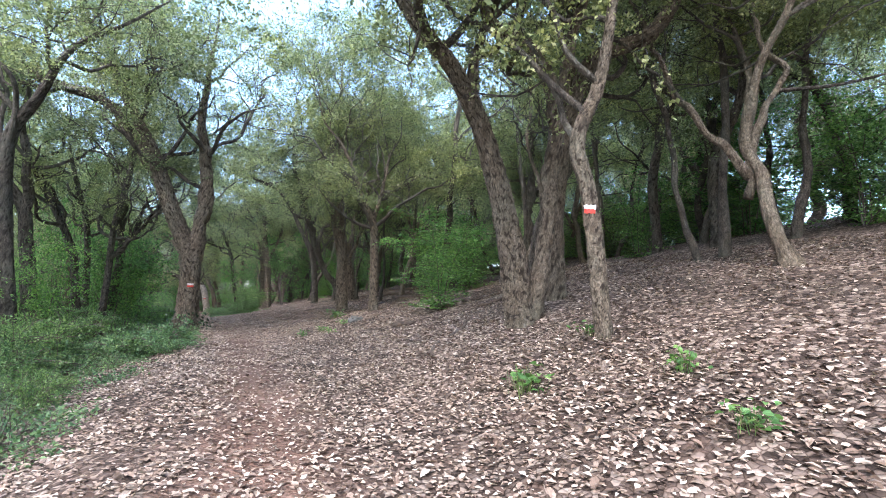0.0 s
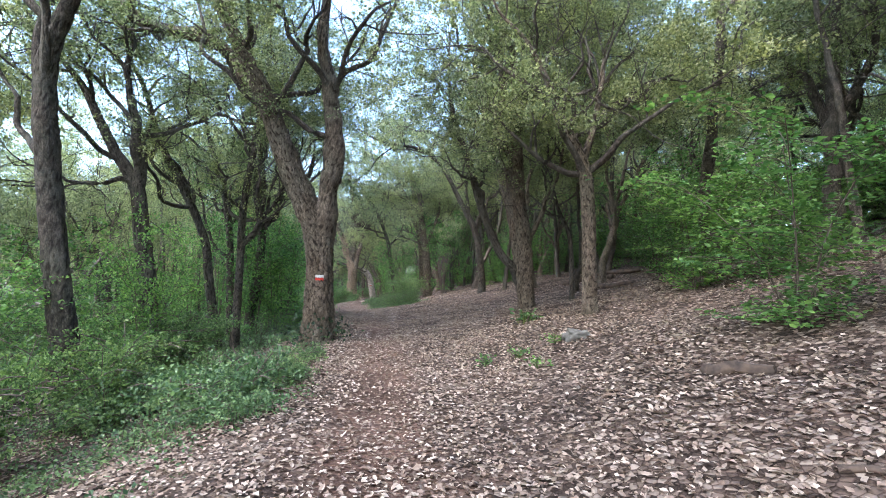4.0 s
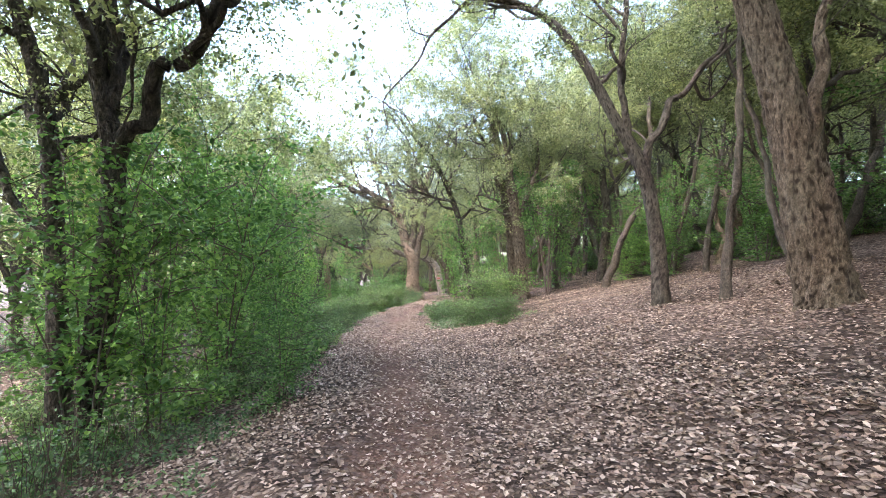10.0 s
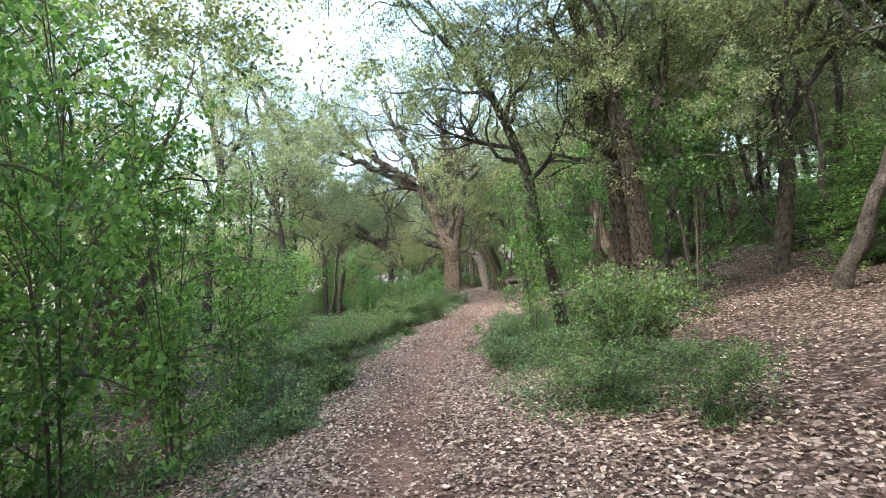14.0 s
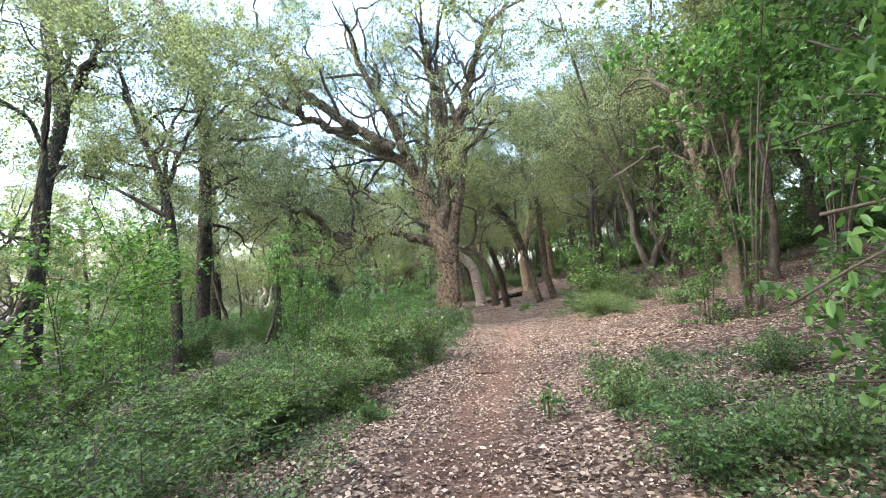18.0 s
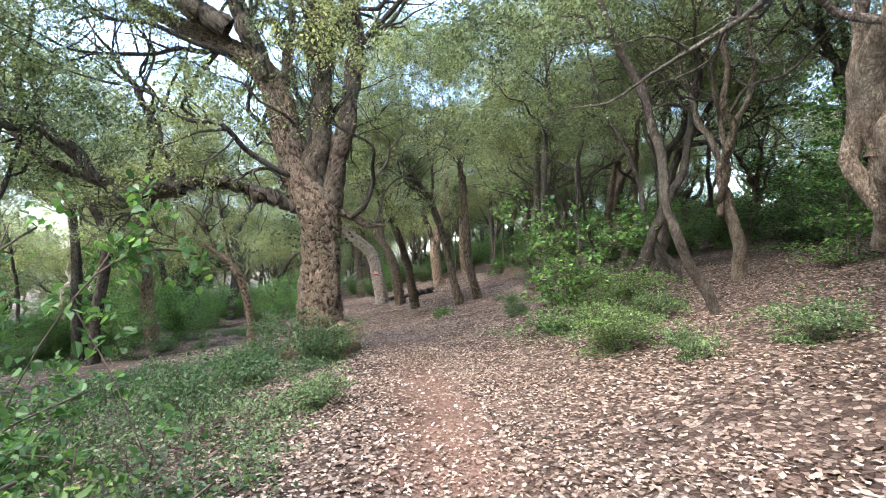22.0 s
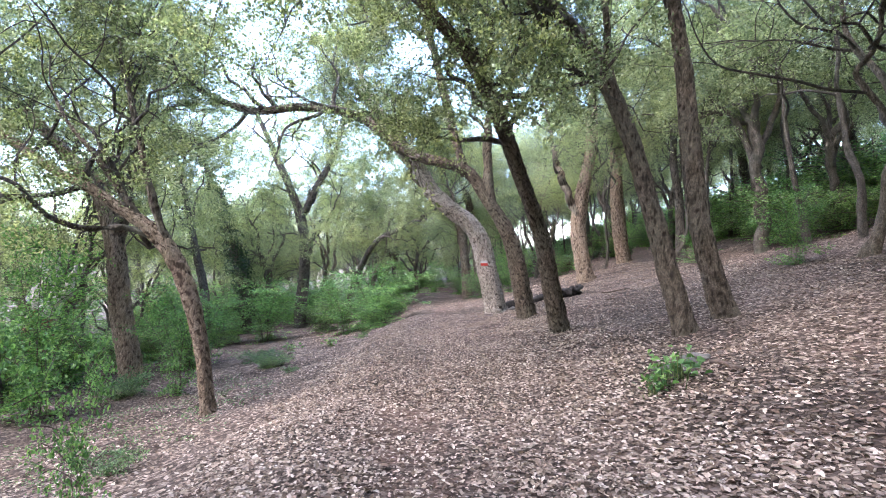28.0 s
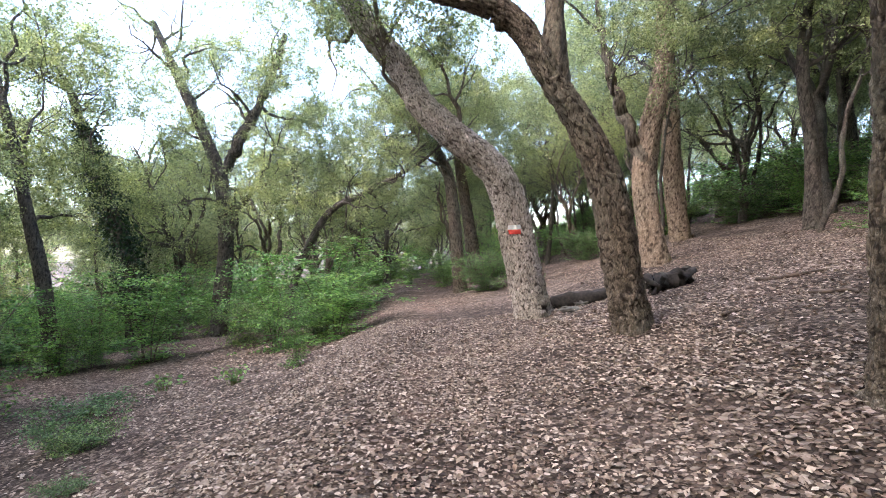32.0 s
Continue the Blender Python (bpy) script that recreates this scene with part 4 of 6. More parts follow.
# light from the left is put into this trunk's paler bark colour
oak("old", -11.21, 56.91, -3.51, stems, "cork oak with thick bark plates, coloured a lighter tan")
stems = [[(0.00, 0.00, 0.00, 0.12), (-0.08, -0.03, 1.11, 0.11), (-0.23, -0.06, 1.99, 0.12), (-0.51, -0.12, 2.73, 0.12), (-0.93, -0.20, 3.21, 0.11), (-1.39, -0.28, 3.56, 0.09), (-1.81, -0.36, 3.86, 0.08), (-2.37, -0.46, 4.17, 0.06), (-2.94, -0.56, 4.62, 0.05)]]
stems += [[(-0.51, -0.12, 2.73, 0.07), (-0.74, -0.17, 3.46, 0.06), (-0.90, -0.21, 4.20, 0.06), (-1.00, -0.23, 4.86, 0.05), (-1.18, -0.27, 5.67, 0.03)]]
stems += [[(-0.93, -0.20, 3.21, 0.06), (-1.51, -0.31, 4.14, 0.05), (-2.00, -0.40, 4.81, 0.03)]]
# paler bark stands in for light falling on it from the left
oak("old", -5.93, 52.27, -2.74, stems, "cork oak with thick bark plates, coloured a lighter tan", fine=True)
stems = [[(0.00, 0.00, 0.00, 0.29), (0.39, 0.04, 3.68, 0.26), (0.14, 0.05, 6.09, 0.22), (-0.90, 0.01, 8.72, 0.16), (-2.04, -0.03, 11.35, 0.11)]]
stems += [[(0.23, 0.05, 5.69, 0.19), (1.07, 0.10, 7.27, 0.16), (2.01, 0.17, 9.05, 0.13), (2.65, 0.21, 10.84, 0.09)]]
stems += [[(0.48, 0.05, 3.48, 0.14), (0.81, 0.07, 4.67, 0.11), (1.42, 0.11, 5.26, 0.06)]]
oak("dark", -11.56, 68.33, -3.92, stems, "slender evergreen oak with dark rough bark")
stems = [[(0.00, 0.00, 0.00, 0.16), (0.33, 0.03, 1.64, 0.14), (1.45, 0.10, 3.76, 0.12), (2.84, 0.18, 4.51, 0.09), (4.62, 0.28, 5.45, 0.06)]]
oak("dark", -8.90, 68.07, -3.32, stems, "slender evergreen oak with dark rough bark")
stems = [[(0.00, 0.00, 0.00, 0.23), (-0.15, 0.01, 2.48, 0.21), (-0.41, 0.01, 4.55, 0.17), (-1.41, -0.04, 5.81, 0.11)]]
oak("cork", -2.93, 69.29, -2.49, stems, "leaning cork oak with deeply fissured grey-brown bark")
stems = [[(0.00, 0.00, 0.00, 0.26), (-0.29, 0.00, 2.42, 0.24), (-0.68, -0.00, 5.19, 0.17)]]
oak("cork", -2.27, 71.33, -2.37, stems, "leaning cork oak with deeply fissured grey-brown bark")
stems = [[(0.00, 0.00, 0.00, 0.26), (-0.13, 0.01, 2.51, 0.24), (-0.66, -0.01, 4.23, 0.23), (-1.28, -0.03, 6.14, 0.18), (-1.89, -0.05, 8.24, 0.12)]]
TREE_IVY_TREE = oak("ivy", -13.83, 67.31, -3.84, stems, "oak trunk wrapped in dark green ivy")
stems = [[(0.00, 0.00, 0.00, 0.20), (-0.23, 0.00, 2.58, 0.16), (-0.62, -0.00, 4.61, 0.14), (-1.13, -0.01, 7.23, 0.10), (-1.66, -0.03, 9.27, 0.07)]]
oak("dark", -13.22, 63.53, -4.30, stems, "slender evergreen oak with dark rough bark")
stems = [[(0.00, 0.00, 0.00, 0.18), (-0.02, 0.01, 2.04, 0.14), (-0.17, 0.02, 3.98, 0.11), (0.13, 0.04, 5.79, 0.07)]]
oak("dark", 5.28, 63.23, -0.58, stems, "slender evergreen oak with dark rough bark")
stems = [[(0.00, 0.00, 0.00, 0.21), (-0.30, 0.00, 2.71, 0.16), (-0.61, 0.00, 5.29, 0.12)]]
oak("dark", 10.11, 68.10, 0.57, stems, "slender evergreen oak with dark rough bark")
stems = [[(0.00, 0.00, 0.00, 0.17), (-0.08, -0.02, 2.27, 0.14), (-0.16, -0.04, 4.23, 0.11), (0.02, -0.05, 5.98, 0.08)]]
oak("dark", 4.34, 51.68, -0.64, stems, "slender evergreen oak with dark rough bark")
stems = [[(0.00, 0.00, 0.00, 0.12), (0.01, -0.08, 2.48, 0.11), (-0.18, -0.14, 4.25, 0.09), (-0.70, -0.20, 5.59, 0.07), (-1.10, -0.25, 6.92, 0.04)]]
stems += [[(-0.18, -0.14, 4.25, 0.06), (0.40, -0.16, 5.34, 0.04)]]
oak("dark", -8.71, 39.11, -1.52, stems, "slender evergreen oak with dark rough bark")
stems = [[(0.00, 0.00, 0.00, 0.27), (0.04, -0.13, 4.27, 0.24), (-0.00, -0.24, 7.68, 0.22), (-0.30, -0.39, 11.96, 0.16), (-1.48, -0.54, 15.69, 0.10)]]
stems += [[(-0.00, -0.24, 7.68, 0.14), (1.50, -0.29, 10.48, 0.09)]]
oak("dark", -16.04, 53.62, -2.06, stems, "slender evergreen oak with dark rough bark")
stems = [[(0.00, 0.00, 0.00, 0.18), (-0.06, -0.10, 3.11, 0.15), (-0.71, -0.21, 6.10, 0.12), (-1.51, -0.33, 9.08, 0.08)]]
oak("dark", -13.00, 54.70, -1.53, stems, "slender evergreen oak with dark rough bark")
stems = [[(0.00, 0.00, 0.00, 0.17), (0.30, -0.08, 2.85, 0.15), (-0.73, -0.17, 4.79, 0.12), (-2.05, -0.26, 6.19, 0.08)]]
oak("dark", -11.23, 52.75, -1.67, stems, "slender evergreen oak with dark rough bark")
stems = [[(0.00, 0.00, 0.00, 0.15), (0.20, 0.01, 2.44, 0.13), (0.05, -0.02, 4.04, 0.10), (0.75, 0.06, 5.34, 0.06)]]
stems += [[(0.29, 0.02, 3.23, 0.08), (1.25, 0.13, 4.67, 0.06), (2.09, 0.22, 6.10, 0.04)]]
oak("dark", 5.32, 31.42, 0.48, stems, "slender evergreen oak with dark rough bark")
stems = [[(0.00, 0.00, 0.00, 0.11), (-0.02, -0.02, 2.74, 0.10), (-0.15, -0.05, 5.37, 0.07)]]
oak("dark", 6.31, 37.38, 0.53, stems, "slender evergreen oak with dark rough bark")
stems = [[(0.00, 0.00, 0.00, 0.20), (0.19, -0.07, 4.05, 0.16), (0.01, -0.16, 6.76, 0.13), (-1.02, -0.33, 9.27, 0.08)]]
oak("dark", -9.77, 41.94, -0.27, stems, "slender evergreen oak with dark rough bark")
stems = [[(0.00, 0.00, 0.00, 0.18), (0.38, -0.05, 4.12, 0.15), (0.85, -0.05, 6.13, 0.14), (0.49, -0.15, 8.71, 0.10), (0.28, -0.22, 10.74, 0.07)]]
stems += [[(0.85, -0.05, 6.13, 0.10), (1.82, 0.02, 7.75, 0.07)]]
oak("dark", -11.59, 38.24, -1.66, stems, "slender evergreen oak with dark rough bark")
stems = [[(0.00, 0.00, 0.00, 0.12), (-0.25, -0.07, 1.58, 0.11), (0.02, -0.42, 3.53, 0.08), (0.25, -0.74, 5.32, 0.05)]]
oak("dark", 10.18, 8.95, 2.99, stems, "slender evergreen oak with dark rough bark")
stems = [[(0.00, 0.00, 0.00, 0.14), (-0.20, -0.08, 1.42, 0.12), (0.16, -0.42, 2.93, 0.09), (0.11, -0.58, 4.55, 0.06)]]
stems += [[(-0.20, -0.08, 1.42, 0.08), (-0.76, 0.05, 2.50, 0.06)]]
oak("dark", 9.75, 6.95, 2.91, stems, "slender evergreen oak with dark rough bark")
stems = [[(0.00, 0.00, 0.00, 0.13), (-0.38, -0.03, 1.74, 0.11), (-1.35, 0.20, 3.54, 0.08), (-2.17, 0.41, 4.85, 0.05)]]
oak("dark", 12.43, 5.71, 3.12, stems, "slender evergreen oak with dark rough bark")
stems = [[(0.00, 0.00, 0.00, 0.15), (-0.27, -0.11, 2.01, 0.14), (-0.33, -0.27, 3.60, 0.11), (0.11, -0.58, 4.48, 0.08)]]
oak("dark", -3.61, 11.71, -0.14, stems, "slender evergreen oak with dark rough bark")


# ---- the woods behind, grown from a few trees ----
def wild_stems(g):
    """Stems of a chance-grown oak: a crooked, leaning trunk that forks low into three or four limbs, some of which fork again."""
    lean = g.normal(size=2) * 0.15
    r = g.uniform(0.085, 0.17)
    fork = g.uniform(1.3, 2.8)
    bend = g.normal(size=2) * 0.09
    trunk = [(0, 0, 0, r * 1.2), (lean[0] * fork * 0.3 + bend[0], lean[1] * fork * 0.3 + bend[1], fork * 0.35, r), (lean[0] * fork * 0.7 - bend[0] * 0.4, lean[1] * fork * 0.7 - bend[1] * 0.4, fork * 0.7, r * 0.95), (lean[0] * fork, lean[1] * fork, fork, r * 0.92)]
    made = []
    turn = g.uniform(0, 6.28)
    for n in range(int(g.integers(3, 5))):
        a = turn + 2.2 * n + g.normal() * 0.4
        d = np.array([math.cos(a), math.sin(a)]) * g.uniform(0.25, 0.85)
        at, z = np.array(trunk[-1][:2]), fork - 0.25 * n * (n > 1)
        rows = [(at[0], at[1], z, r * 0.68)]
        for i in range(1, 6):
            at = at + d * g.uniform(0.5, 0.9)
            d = d * 0.75 + g.normal(size=2) * 0.26
            z += g.uniform(0.55, 1.05)
            rows.append((at[0], at[1], z, r * (0.68 - 0.105 * i)))
        made.append(rows)
    return [trunk + made[0][1:]] + made[1:]


wild = np.random.default_rng(21)
WILD_SPOT = [(11.0, 2.0), (-12.0, 6.0), (13.0, 17.0), (-14.0, 26.0), (24.0, 36.0), (-27.0, 44.0), (26.0, 60.0), (-28.0, 66.0)]
WILD = [oak("dark" if n % 3 else "cork", x, y, float(ground_z(x, y)), wild_stems(wild), "oak of the surrounding wood with dark bark and grey-green leaves",
            sprays_hung=37 if n < 4 else 46, detail=0.6, sprays=(8, 6) if n < 4 else (9, 5), top=9.8, reach=1.75, group="woodland oaks", joined=True, skirt=3.5 if n < 4 else 1.6, low=0.45 if n < 4 else 0.2) for n, (x, y) in enumerate(WILD_SPOT)]
taken = [(o.location.x, o.location.y) for o in scene.objects if o.name.startswith("oak_tree")]
# rows: span across the slope, span along the trail, spacing, least distance, how many of the grid stand
PLOTS = [(4.6, 17, -14, 86, 3.7, 2.2, 0.88), (17, 33, -16, 104, 6.0, 3.0, 1.0), (-20, -9.5, -14, 24, 3.9, 2.5, 0.32), (-20, -9.5, 24, 48, 3.9, 2.5, 0.32), (-20, -10.5, 48, 66, 3.8, 2.6, 0.6), (-20, -10.5, 66, 98, 3.8, 2.6, 0.8),
         (-34, -19, -14, 48, 6.0, 3.0, 0.4), (-38, -19, 48, 108, 6.0, 3.0, 0.6), (-10.5, -6.2, 22, 46, 3.2, 2.2, 0.18), (-9.5, -5.6, -8, 10, 3.2, 2.0, 0.3), (-7.5, 5.6, 75, 100, 3.6, 2.5, 1.0), (-11, -3.5, 70, 76, 3.4, 2.4, 0.9)]
far_woods = thing("far_woods", 0, 0, 0, "distant woodland of dark stems and grey-green crowns", "woods", kind="stuff")
FAR_STEMS = []
for tree in WILD[4:]:
    pieces = []
    for o in tree.children:
        if not o.name.startswith("crown"):
            co, loops = np.empty(len(o.data.vertices) * 3, np.float32), np.empty(len(o.data.loops), np.int32)
            o.data.vertices.foreach_get("co", co)
            o.data.loops.foreach_get("vertex_index", loops)
            pieces.append((co.reshape(-1, 3), loops.reshape(-1, 4)))
    FAR_STEMS.append(mesh_of("stems", *join(pieces)))
    FAR_STEMS[-1].materials.append(BARK["dark"])
for u0, u1, y0, y1, gap, clear, share in PLOTS:
    for yk in np.arange(y0, y1, gap):
        for uk in np.arange(u0, u1, gap):
            u, y = uk + wild.uniform(0, 0.8) * gap, yk + wild.uniform(0, 0.8) * gap
            x = u + float(table(TRAIL_X, np.clip(y, -10, 90)))
            turn, size = wild.uniform(0, 360), wild.uniform(0.9, 1.35)
            pick = int(wild.integers(0, 4)) + (4 if abs(u) > 13 or y > 78 else 0)
            if 0 < u < 7.5 and 48 < y < 66:
                continue
            if wild.uniform() > share or min((x - a) ** 2 + (y - b) ** 2 for a, b in taken) < clear**2:
                continue
            taken.append((x, y))
            z = float(ground_z(x, np.clip(y, -14, 88)))
            stand = pose(x, y, z, wild.uniform(-4, 4), wild.uniform(-4, 4), turn) @ Matrix.Diagonal((size, size, size, 1))
            if pick < 4:
                copy_thing(WILD[pick], Matrix()).matrix_basis = stand
                continue
            crown = [o for o in WILD[pick].children if o.name.startswith("crown")][0].data
            for name, me in (("stems", FAR_STEMS[pick - 4]), ("crown", crown)):
                tagged(part_of(name, me, None, far_woods), kind="stuff").matrix_basis = stand


# slender young oaks that stand between them
def pole_stem(g):
    lean, r = g.normal(size=2) * 0.16, g.uniform(0.045, 0.085)
    rows, at = [(0, 0, 0, r * 1.2)], np.zeros(2)
    for k in range(1, 6):
        at = at + lean * g.uniform(0.6, 1.4) + g.normal(size=2) * 0.12
        lean = lean * 0.9 + g.normal(size=2) * 0.06
        rows.append((at[0], at[1], k * g.uniform(1.05, 1.2), r * (1.1 - 0.14 * k)))
    return [rows]


POLES = [oak("dark", x, y, float(ground_z(x, y)), pole_stem(wild), "slender young oak with a thin dark stem", sprays_hung=13, detail=0.6, sprays=(7, 3), top=8.0,
             reach=1.3, group="slender oaks", joined=True, skirt=3.2, low=0.45) for x, y in [(7.2, 5.5), (-8.4, 12.5), (8.8, 27.0), (-10.4, 31.0)]]
for u0, u1, y0, y1, n in ((4.6, 13, 2, 82, 105), (-10, -6, 24, 46, 7), (-17, -9, -6, 96, 45)):
    for _ in range(n):
        u, y = wild.uniform(u0, u1), wild.uniform(y0, y1)
        x, turn, size, pick = u + float(table(TRAIL_X, min(y, 90))), wild.uniform(0, 360), wild.uniform(0.85, 1.3), int(wild.integers(0, 4))
        if 0 < u < 7.5 and 48 < y < 66 or min((x - a) ** 2 + (y - b) ** 2 for a, b in taken) < 1.0:
            continue
        taken.append((x, y))
        lean, tip = wild.uniform(-7, 7), wild.uniform(-7, 7)
        if 0 < x < 4.2 and 24 < y < 28:    # open litter slope above the trail
            continue
        copy_thing(POLES[pick], Matrix()).matrix_basis = pose(x, y, float(ground_z(x, min(y, 88))), lean, tip, turn) @ Matrix.Diagonal((size, size, size, 1))

for n, (x, y) in enumerate([(3.4, 41.2), (3.9, 44.6), (3.1, 47.6), (4.8, 39.0)]):
    copy_thing(POLES[n % 4], Matrix()).matrix_basis = pose(x, y, float(ground_z(x, y)), 3 - n, n - 4, 70 * n) @ Matrix.Diagonal((1.35, 1.35, 1.3, 1))


# ---- undergrowth ----
def shrub(name, label, category, group, n_stems, height, radius, n_leaves, size, slim, leaf, flat, droop=0.2, seed=1, low=0.15, stem_r=0.012, n_shoots=6, joined=False, reach=0.42):
    """A shrub that stands at the origin: stems with side shoots, and leaves in sprays along them."""
    g = np.random.default_rng(seed)
    bushy = thing(name, 0, 0, 0, label, category, group)
    tips, every = [], []
    for n in range(n_stems):
        a = 6.28 * (n + g.uniform(0, 0.7)) / n_stems
        out = radius * g.uniform(0.35, 0.95)
        h = height * g.uniform(0.7, 1.0)
        side = g.normal(size=2) * 0.12 * radius
        pts = [(0.06 * math.cos(a), 0.06 * math.sin(a), -0.08, stem_r * 1.3)]
        for k in (0.3, 0.6, 0.85, 1.0):
            pts.append((out * k**1.3 * math.cos(a) + side[0] * k, out * k**1.3 * math.sin(a) + side[1] * k, h * (k - droop * k**3), stem_r * (1.15 - k)))
        line = spline(pts, 0.12)
        lines = [(line, 0)]
        shoots = []
        for _ in range(n_shoots):
            k = int(len(line) * g.uniform(low, 0.95))
            p = line[min(k, len(line) - 2)]
            d = g.normal(size=3) * np.array([1, 1, 0.45]) + np.array([math.cos(a) * 0.5, math.sin(a) * 0.5, 0.35])
            d /= np.linalg.norm(d)
            ln = reach * radius * g.uniform(0.6, 1.3)
            shoot = spline([np.r_[p[:3], stem_r * 0.45], np.r_[p[:3] + d * ln * 0.5 + [0, 0, 0.03], stem_r * 0.3], np.r_[p[:3] + d * ln, stem_r * 0.12]], 0.1)
            lines.append((shoot, 1))
            shoots.extend(shoot[1:, :3])
        if joined:
            every.extend(lines)
        else:
            part_of("stem", mesh_of("stem", *join([tube(l, 5 if lv == 0 else 4) for l, lv in lines])), TWIG, bushy)
        tips.extend(shoots)
        tips.extend(line[int(len(line) * (low + 0.15)) :, :3])
    if joined:
        part_of("twiggy_frame", mesh_of("twiggy_frame", *join([tube(l, 4) for l, lv in every])), TWIG, bushy)
    tips = np.array(tips)
    bunch = n_leaves // 10
    heart = tips[g.integers(0, len(tips), bunch)] + g.normal(size=(bunch, 3)) * np.array([1, 1, 0.5]) * 0.10 * radius**0.5
    at = np.repeat(heart, 10, axis=0) + g.normal(size=(bunch * 10, 3)) * np.array([1, 1, 0.45]) * size * 1.1
    at[:, 2] = np.maximum(at[:, 2], 0.02)
    part_of("foliage", mesh_of("foliage", *leaf_quads(at, size, flat, seed, slim, True), smooth=False), leaf, bushy)
    return bushy


def grass_tuft(seed):
    g = np.random.default_rng(seed)
    tuft = thing("grass_tuft", 0, 0, 0, "tuft of thin green grass and small weeds in the litter", "grass", "grass tufts")
    v, q = [], []
    for n in range(34):
        a, r, h, w = g.uniform(0, 6.28), abs(g.normal()) * 0.4, g.uniform(0.3, 0.85), 0.016
        b = np.array([r * math.cos(a), r * math.sin(a), -0.02])
        out = np.array([math.cos(a), math.sin(a), 0]) * g.uniform(0.1, 0.7) + g.normal(size=3) * 0.12 * np.array([1, 1, 0])
        s = np.array([-math.sin(a), math.cos(a), 0]) * w
        m, t = b + out * 0.35 + [0, 0, h * 0.7], b + out + [0, 0, h]
        k = len(v)
        v += [b - s, b + s, m + s * 0.8, m - s * 0.8, t]
        q += [(k, k + 1, k + 2, k + 3), (k + 3, k + 2, k + 4, k + 4)]
    me = bpy.data.meshes.new("grass")
    me.from_pydata([tuple(p) for p in v], [], [f if f[2] != f[3] else f[:3] for f in q])
    tagged(part_of("grass", me, GRASS, tuft), kind="stuff")
    at = g.normal(size=(46, 3)) * np.array([0.45, 0.45, 0.16]) + [0, 0, 0.4]
    tagged(part_of("weed", mesh_of("weed", *leaf_quads(at, 0.29, 0.75, seed, 0.85, True), smooth=False), SAP_LEAF, tuft), kind="stuff")
    return tuft


TALL_SPOTS = [(2.5, 35.6, 1.74, 5.64), (3.0, 34.6, 1.07, 4.05), (3.3, 30.3, 1.17, 4.39), (-6.4, 25.3, 1.39, 7.32)]
YOUNG_SPOTS = [(2.0, 35.9, 0.85, 2.61), (-4.7, 22.5, 1.02, 4.50), (-6.6, 23.1, 1.16, 4.37), (-4.9, 25.1, 1.32, 5.00),
    (-4.0, 26.1, 1.08, 4.40), (-6.4, 15.9, 1.24, 3.13), (-3.3, 19.1, 1.33, 3.49), (6.7, 13.9, 1.00, 2.62),
    (8.7, 22.7, 1.54, 3.32), (8.0, 26.8, 1.54, 3.08), (6.6, 30.4, 1.48, 2.73), (6.1, 28.3, 0.95, 3.03),
    (4.0, 32.4, 1.56, 4.48), (6.4, 41.9, 1.23, 3.04), (4.0, 8.8, 1.08, 1.83), (12.8, 8.2, 1.77, 3.50),
    (10.1, 9.5, 1.00, 2.52), (15.2, 7.0, 1.39, 2.88), (-3.7, 13.8, 0.75, 2.86), (-2.9, 19.6, 1.01, 3.32)]
YOUNG_SPOTS += [(7.2, 15.4, 1.14, 3.13), (-2.9, 21.0, 1.46, 3.71), (-1.3, 19.4, 0.51, 1.33), (-3.9, 23.2, 0.82, 4.18),
    (-3.4, 24.1, 0.89, 4.09), (1.1, 30.7, 0.98, 3.19), (-7.8, 30.1, 0.91, 4.23), (-7.9, 36.8, 0.91, 2.91),
    (-5.0, 37.5, 0.8, 3.0), (-4.4, 28.0, 1.1, 3.6), (0.3, 29.9, 0.8, 3.2), (-12.9, 55.7, 1.28, 4.65),
    (-13.9, 57.6, 1.33, 3.32), (-11.1, 64.0, 1.54, 2.37), (-7.4, 63.4, 1.24, 2.48), (-5.7, 65.8, 2.12, 2.49),
    (-5.6, 62.6, 1.39, 1.49), (-10.9, 59.0, 1.33, 2.49), (-5.7, 60.2, 0.45, 1.25), (-7.3, 68.7, 1.51, 1.65)]
YOUNG_SPOTS += [(-6.2, 69.8, 1.81, 1.95), (-10.1, 69.5, 1.39, 2.32), (-13.3, 68.3, 1.51, 2.66), (-15.0, 67.2, 1.61, 2.61),
    (-15.8, 65.2, 1.41, 2.99), (2.1, 72.2, 1.66, 1.26), (8.5, 71.5, 2.48, 2.49), (-4.3, 11.0, 0.89, 2.40),
    (-5.6, 12.8, 0.80, 2.92), (6.0, 11.5, 1.13, 1.61), (5.3, 12.1, 1.06, 1.80),
    (-3.9, 23.6, 0.76, 2.34), (-10.6, 53.6, 1.14, 2.50), (-8.6, 55.2, 0.8, 2.31), (-11.2, 59.1, 1.23, 2.76)]
